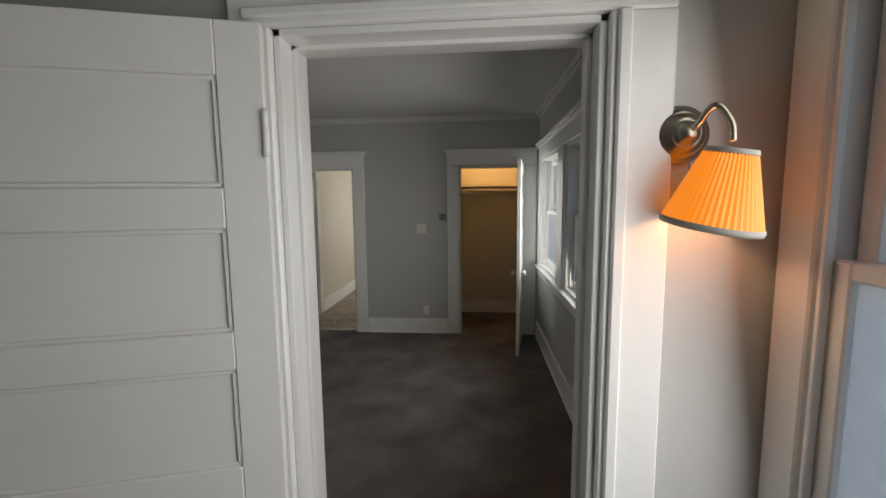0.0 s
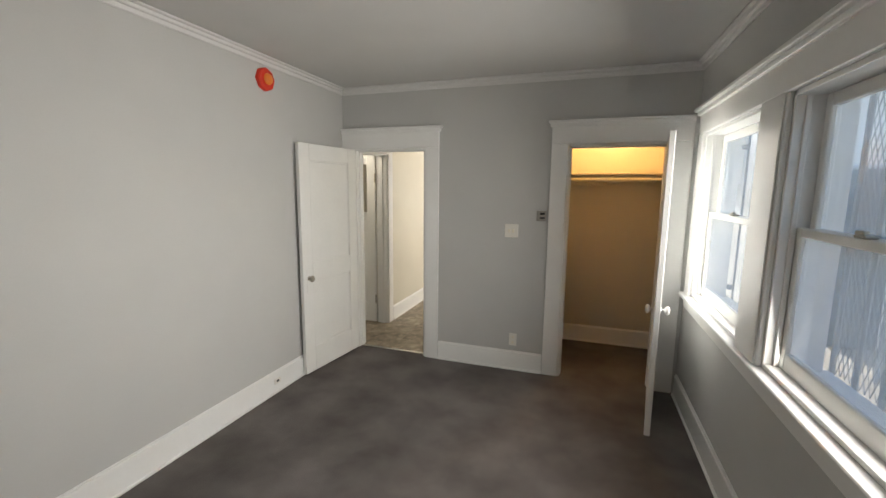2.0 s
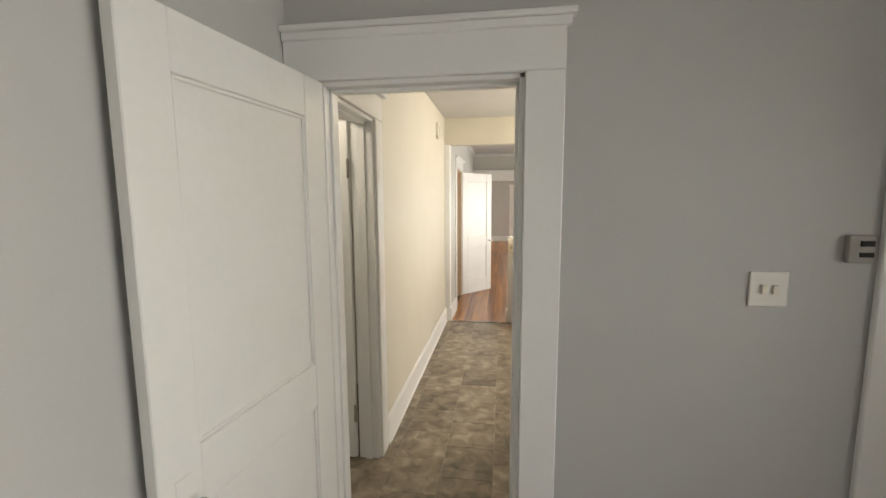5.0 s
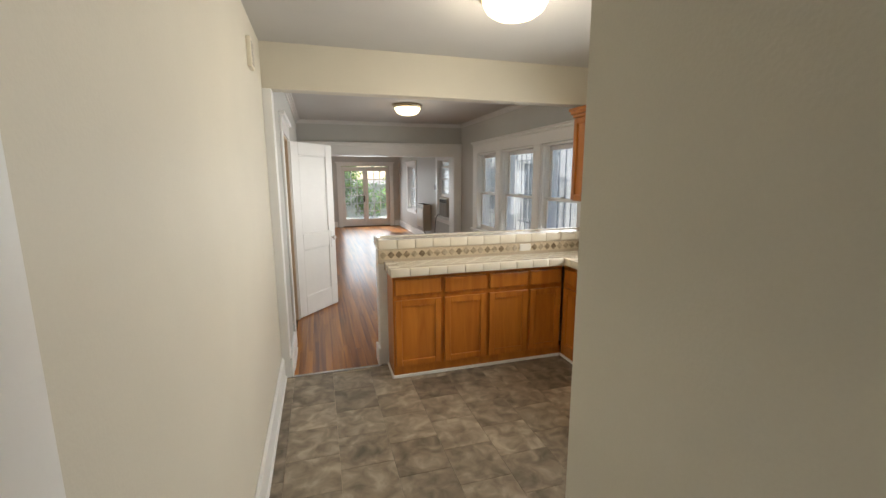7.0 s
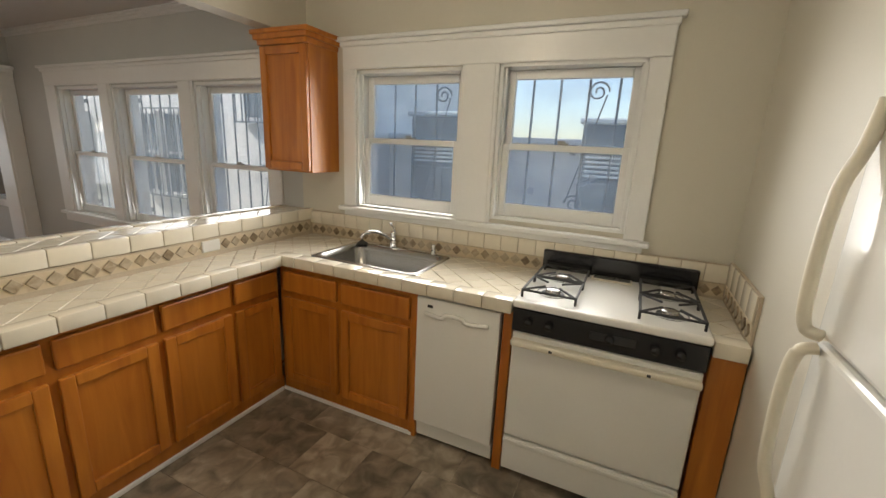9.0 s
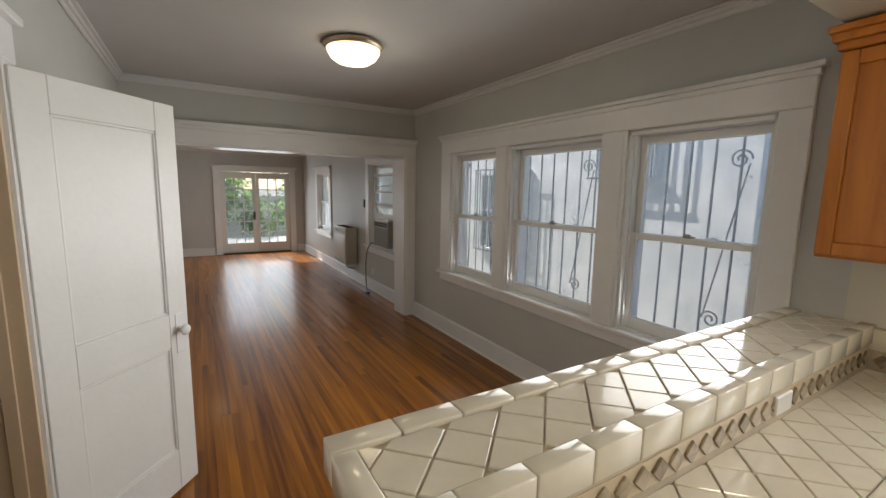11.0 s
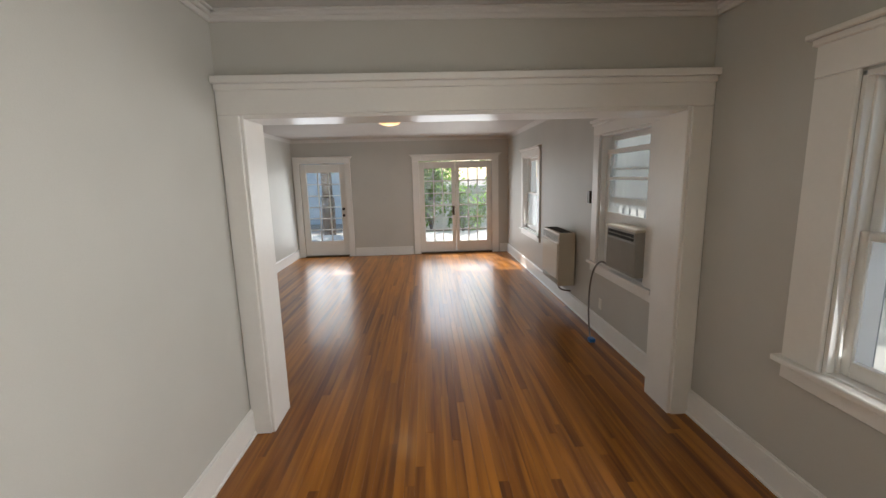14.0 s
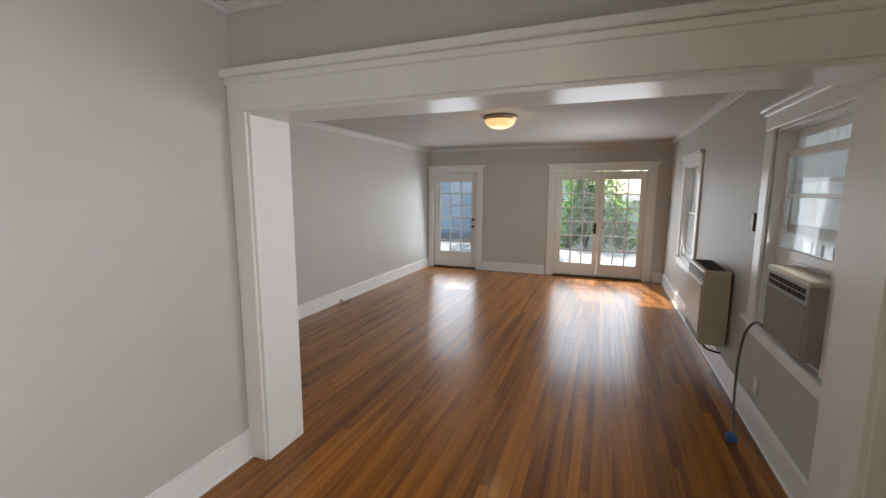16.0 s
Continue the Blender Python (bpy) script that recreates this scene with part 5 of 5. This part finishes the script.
for hole, st in ((BED1, 0.15), (KIT1, 0.16), (KIT2, 0.165), (DIN1, 0.14), (DIN2, 0.15), (DIN3, 0.15), (LIV2, 0.14), (START, 0.17)):
    guard(hole, st, hole is not BED1)
mg = thing("mesh_guard", "iron bars with an expanded metal mesh outside the window", "window guard", (0.875, 3.11, 0.88))
bm = bmesh.new()
for i in range(7):
    tube_into(bm, [Vector((0, -0.48 + 0.16 * i, -0.05)), Vector((0, -0.48 + 0.16 * i, 1.2))], 0.011, 6)
finish(bm, "bar", BARS, mg)
bm = bmesh.new()
a, s, d = 0.016, 0.042, 0.0022
for i in range(-29, 59):
    for sg in (1, -1):
        y0 = -0.48 + i * 0.033
        z0, z1 = 0.0, 1.2
        ya, yb = y0, y0 + sg * 0.45
        if min(ya, yb) > 0.48 or max(ya, yb) < -0.48:
            continue
        t0, t1 = 0.0, 1.0
        for lim, sign in ((-0.48, 1), (0.48, -1)):
            f0, f1 = sign * (ya - lim), sign * (yb - lim)
            if f0 < 0 < f1:
                t0 = max(t0, f0 / (f0 - f1))
            elif f1 < 0 < f0:
                t1 = min(t1, f0 / (f0 - f1))
        if t1 > t0 and -0.49 < ya + (yb - ya) * (t0 + t1) / 2 < 0.49:
            tube_into(bm, [Vector((0.012, ya + (yb - ya) * t0, 1.2 * t0)), Vector((0.012, ya + (yb - ya) * t1, 1.2 * t1))], d, 3)
finish(bm, "mesh", BARS, mg)

# ---- outside ----
structure(boxes("ground", SOIL, [((-400, -400, -0.62), (400, 400, -0.5))], bev=0), "gravelly ground around the house", "ground")
structure(boxes("driveway", CONCRETE, [((1.2, -12, -0.5), (2.72, 19.0, -0.485))], bev=0.004), "worn concrete side path", "pavement")
structure(boxes("patio", CONCRETE, [((-6, 19.7, -0.5), (3, 23.5, -0.04))], bev=0.02), "pale concrete front patio", "pavement")


def neighbour(name, x0, x1, y0, y1, top, wins, label):
    b = thing(name, label, "house", (x0, (y0 + y1) / 2, -0.5))
    c = Vector((x0, (y0 + y1) / 2, -0.5))
    boxes("wall", STUCCO, [(Vector((x0, y0, -0.5)) - c, Vector((x1, y1, top)) - c)], b, bev=0.01)
    boxes("roof", CONCRETE, [(Vector((x0 - 0.35, y0 - 0.3, top)) - c, Vector((x1 + 0.3, y1 + 0.3, top + 0.14)) - c)], b, bev=0.01)
    for wy0, wy1, wz0, wz1 in wins:
        w = new("window")
        w.parent = b
        w.location = Vector((x0, (wy0 + wy1) / 2, wz0)) - c
        hw, hh = (wy1 - wy0) / 2, wz1 - wz0
        boxes("frame", WHITE, [((-0.05, -hw, 0), (0.0, -hw + 0.05, hh)), ((-0.05, hw - 0.05, 0), (0, hw, hh)), ((-0.05, -hw, hh - 0.05), (0, hw, hh)), ((-0.09, -hw - 0.04, -0.05), (0, hw + 0.04, 0.0)), ((-0.045, -0.025, 0), (0, 0.025, hh)), ((-0.045, -hw, hh * 0.5 - 0.02), (0, hw, hh * 0.5 + 0.02))], w, bev=0.003)
        boxes("glass", DARKGLASS, [((-0.02, -hw + 0.02, 0.02), (-0.004, hw - 0.02, hh - 0.02))], w, bev=0)
        for i in range(int(2 * hw / 0.11) + 1):
            y = -hw - 0.03 + i * (2 * hw + 0.06) / (int(2 * hw / 0.11))
            boxes("bar", BARS, [((-0.14, y - 0.007, -0.05), (-0.126, y + 0.007, hh + 0.03))], w, bev=0)
        boxes("bar_rail", BARS, [((-0.145, -hw - 0.05, -0.06), (-0.12, hw + 0.05, -0.035))], w, bev=0)
        boxes("bar_rail", BARS, [((-0.145, -hw - 0.05, hh + 0.02), (-0.12, hw + 0.05, hh + 0.045))], w, bev=0)
    return b


neighbour("neighbour_house", 2.75, 9.5, 10.2, 20.5, 5.2, [(11.25, 12.06, 1.87, 2.9), (13.28, 13.95, 0.63, 1.97), (14.1, 14.6, 0.63, 1.97), (16.2, 17.1, 0.7, 1.95)], "two-storey white stucco neighbour house with barred windows")
bw = thing("boundary_wall", "low white stucco boundary wall with a flat coping", "wall", (3.75, 3.1, -0.5))
boxes("face", STUCCO, [((0, -7.1, 0), (0.2, 7.09, 2.2))], bw, bev=0.01)
boxes("coping", STUCCO, [((-0.04, -7.1, 2.2), (0.24, 7.09, 2.27))], bw, bev=0.012)


def shed(y0, y1, x, top, label):
    """A dark outdoor utility cabinet with a pale lid, a slatted upper front and a plain lower door."""
    b = thing("utility_shed", label, "shed", (x, (y0 + y1) / 2, -0.5), group="sheds by the side path")
    w, h = (y1 - y0) / 2, top + 0.5
    boxes("body", SLATE, [((0, -w, 0), (0.6, w, h - 0.06))], b, bev=0.01)
    boxes("lid", PALELID, [((-0.06, -w - 0.04, h - 0.06), (0.64, w + 0.04, h))], b, bev=0.015)
    for i in range(5):
        boxes("slat", PALELID, [((-0.03, -w + 0.06, h - 0.62 + 0.05 * i), (0.0, w - 0.06, h - 0.595 + 0.05 * i))], b, bev=0.004)
    boxes("door", SLATE, [((-0.02, -w + 0.04, 0.05), (0.0, -0.01, h - 0.68))], b, bev=0.006)
    boxes("door", SLATE, [((-0.02, 0.01, 0.05), (0.0, w - 0.04, h - 0.68))], b, bev=0.006)


SLATE = material("slate_blue_metal", (0.10, 0.13, 0.16), 0.5, 0.2, var=0.15, scale=2)
PALELID = material("pale_blue_sheet_metal", (0.42, 0.50, 0.55), 0.4, 0.3, var=0.1, scale=2)
shed(6.5, 7.3, 3.07, 1.97, "dark slate outdoor cabinet by the boundary wall")
shed(8.5, 9.45, 3.12, 2.03, "dark slate outdoor cabinet by the boundary wall")
gw = thing("garden_wall", "pale blue garage front across the street", "wall", (-4.5, 31, -0.5))
boxes("face", BLUEWALL, [((-4, 0, 0), (3.0, 0.3, 3.4))], gw, bev=0.01)

fw = thing("garden_fence", "low white stucco garden wall behind the shrubs", "wall", (0.3, 27.5, -0.5))
boxes("face", STUCCO, [((-2.6, 0, 0), (5.0, 0.2, 1.7)), ((-2.65, -0.04, 1.7), (5.05, 0.24, 1.78))], fw, bev=0.01)


def plant(name, label, cat, at, height, spread, leaves, size, seed, trunk=True):
    """A tapered stem with limbs and a crown of many small leaves in loose clumps."""
    rnd = random.Random(seed)
    p = thing(name, label, cat, at)
    bm = bmesh.new()
    tips = []
    for i in range(9 if trunk else 6):
        a = rnd.uniform(0, 6.28)
        top = Vector((math.cos(a) * spread * rnd.uniform(0.3, 1), math.sin(a) * spread * rnd.uniform(0.3, 1), height * rnd.uniform(0.5, 1.0)))
        fork = Vector((0, 0, height * (0.4 if trunk else 0.05)))
        mid = fork.lerp(top, 0.5) + Vector((rnd.uniform(-1, 1), rnd.uniform(-1, 1), 0.5)) * spread * 0.12
        tube_into(bm, [fork, mid], height * 0.012, 6)
        tube_into(bm, [mid, top], height * 0.007, 5)
        tips += [mid, top, mid.lerp(top, 0.5)]
    if trunk:
        tube_into(bm, [Vector((0, 0, -0.1)), Vector((0.02, 0, height * 0.2))], height * 0.03, 8)
        tube_into(bm, [Vector((0.02, 0, height * 0.2)), Vector((0, 0, height * 0.42))], height * 0.024, 8)
    finish(bm, "stem", BARK, p, True)
    verts, faces = [], []
    for i in range(leaves):
        c = rnd.choice(tips) + Vector((rnd.gauss(0, 1), rnd.gauss(0, 1), rnd.gauss(0, 0.8))) * spread * 0.26
        c.z = max(c.z, 0.04)
        m = Euler((rnd.uniform(-1, 1), rnd.uniform(-1, 1), rnd.uniform(0, 6.28))).to_matrix()
        s = size * rnd.uniform(0.6, 1.4)
        k = len(verts)
        for q in ((-1, 0, 0), (-0.2, 0.38, 0.08), (1, 0, -0.1), (-0.2, -0.38, 0.08)):
            verts.append(c + m @ (Vector(q) * s))
        faces.append((k, k + 1, k + 2, k + 3))
    me = bpy.data.meshes.new("leaves")
    me.from_pydata(verts, [], faces)
    me.materials.append(LEAF)
    ob = new("leaves", me)
    ob.parent = p
    tagged(ob, kind="stuff")
    return p


plant("shrub", "bushy green garden shrub beyond the glazed doors", "shrub", (-1.5, 25.3, -0.5), 2.0, 0.8, 800, 0.10, 1, False)
plant("shrub", "bushy green garden shrub beyond the glazed doors", "shrub", (0.15, 25.0, -0.5), 1.9, 0.7, 800, 0.11, 2, False)
plant("shrub", "bushy green garden shrub beyond the glazed doors", "shrub", (1.6, 25.2, -0.5), 2.5, 0.9, 1100, 0.11, 3, False)
plant("shrub", "tall leafy garden shrub beyond the glazed doors", "shrub", (-1.0, 26.3, -0.5), 3.4, 0.9, 1500, 0.12, 6, False)
plant("garden_tree", "leafy tree shading the front garden", "tree", (-4.7, 25.6, -0.5), 7.6, 2.3, 4200, 0.15, 4)
plant("garden_tree", "leafy tree shading the front garden", "tree", (1.5, 25.4, -0.5), 6.6, 1.8, 2800, 0.14, 5)

# ---- floor pieces, last ----
unit = bmesh.new()
add_box(unit, (0, 0, -0.006), (1, 1, 0.0))
plank_me = bpy.data.meshes.new("plank")
unit.to_mesh(plank_me)
unit.free()
plank_me.materials.append(OAK)
floor_wood = structure(new("floor_wood"), "varnished oak strip floor, glossy and worn", "floor")
rest = bmesh.new()
rp = random.Random(7)
SW, made = 0.0572, 0
for x0, x1, ya, yb in ((-2.35, XR, 8.885, 19.45), (-3.95, -2.35, 13.25, 19.45)):
    for i in range(int((x1 - x0) / SW) + 1):
        px = x0 + i * SW
        w = min(SW, x1 - px) - 0.0008
        if w < 0.01:
            continue
        y = ya
        first = True
        while y < yb - 0.02:
            L = rp.uniform(0.3, 1.6) if first else rp.uniform(1.2, 3.4)
            first = False
            e = min(y + L, yb)
            if yb - e < 0.25:
                e = yb
            z = rp.uniform(-0.0004, 0.0004)
            if 10.4 < y < 14.4 and -1.9 < px < 0.3 and made < 290:
                ob = new("plank", plank_me)
                ob.parent = floor_wood
                ob.matrix_basis = Matrix.Translation((px, y, z)) @ Matrix.Diagonal((w, e - y - 0.0008, 1, 1))
                made += 1
            else:
                add_box(rest, (px, y, z - 0.006), (px + w, e - 0.0008, z))
            y = e
rest_ob = finish(rest, "planks", OAK, floor_wood)
tagged(rest_ob, kind="stuff")

tile_b = bmesh.new()
add_box(tile_b, (0, 0, -0.006), (0.3025, 0.3025, 0.0), 0.001)
tile_me = bpy.data.meshes.new("tile")
tile_b.to_mesh(tile_me)
tile_b.free()
tile_me.materials.append(VINYL)
floor_vinyl = structure(new("floor_vinyl"), "grey-brown stone-look vinyl tile floor", "floor")
for i in range(-1, 10):
    x = -2.62 + i * 0.304
    for k in range(13):
        y = 5.18 + k * 0.304 - (0.152 if i % 2 else 0)
        if (x < -1.38 or y > 6.0) and x < 0.4:
            y0, y1 = max(y, 5.185), min(y + 0.3025, 8.848)
            if y1 - y0 < 0.03:
                continue
            ob = new("tile", tile_me)
            ob.parent = floor_vinyl
            ob.matrix_basis = Matrix.Translation((x, y0, rp.uniform(-0.0004, 0.0004))) @ Matrix.Diagonal((1, (y1 - y0) / 0.3025, 1, 1))
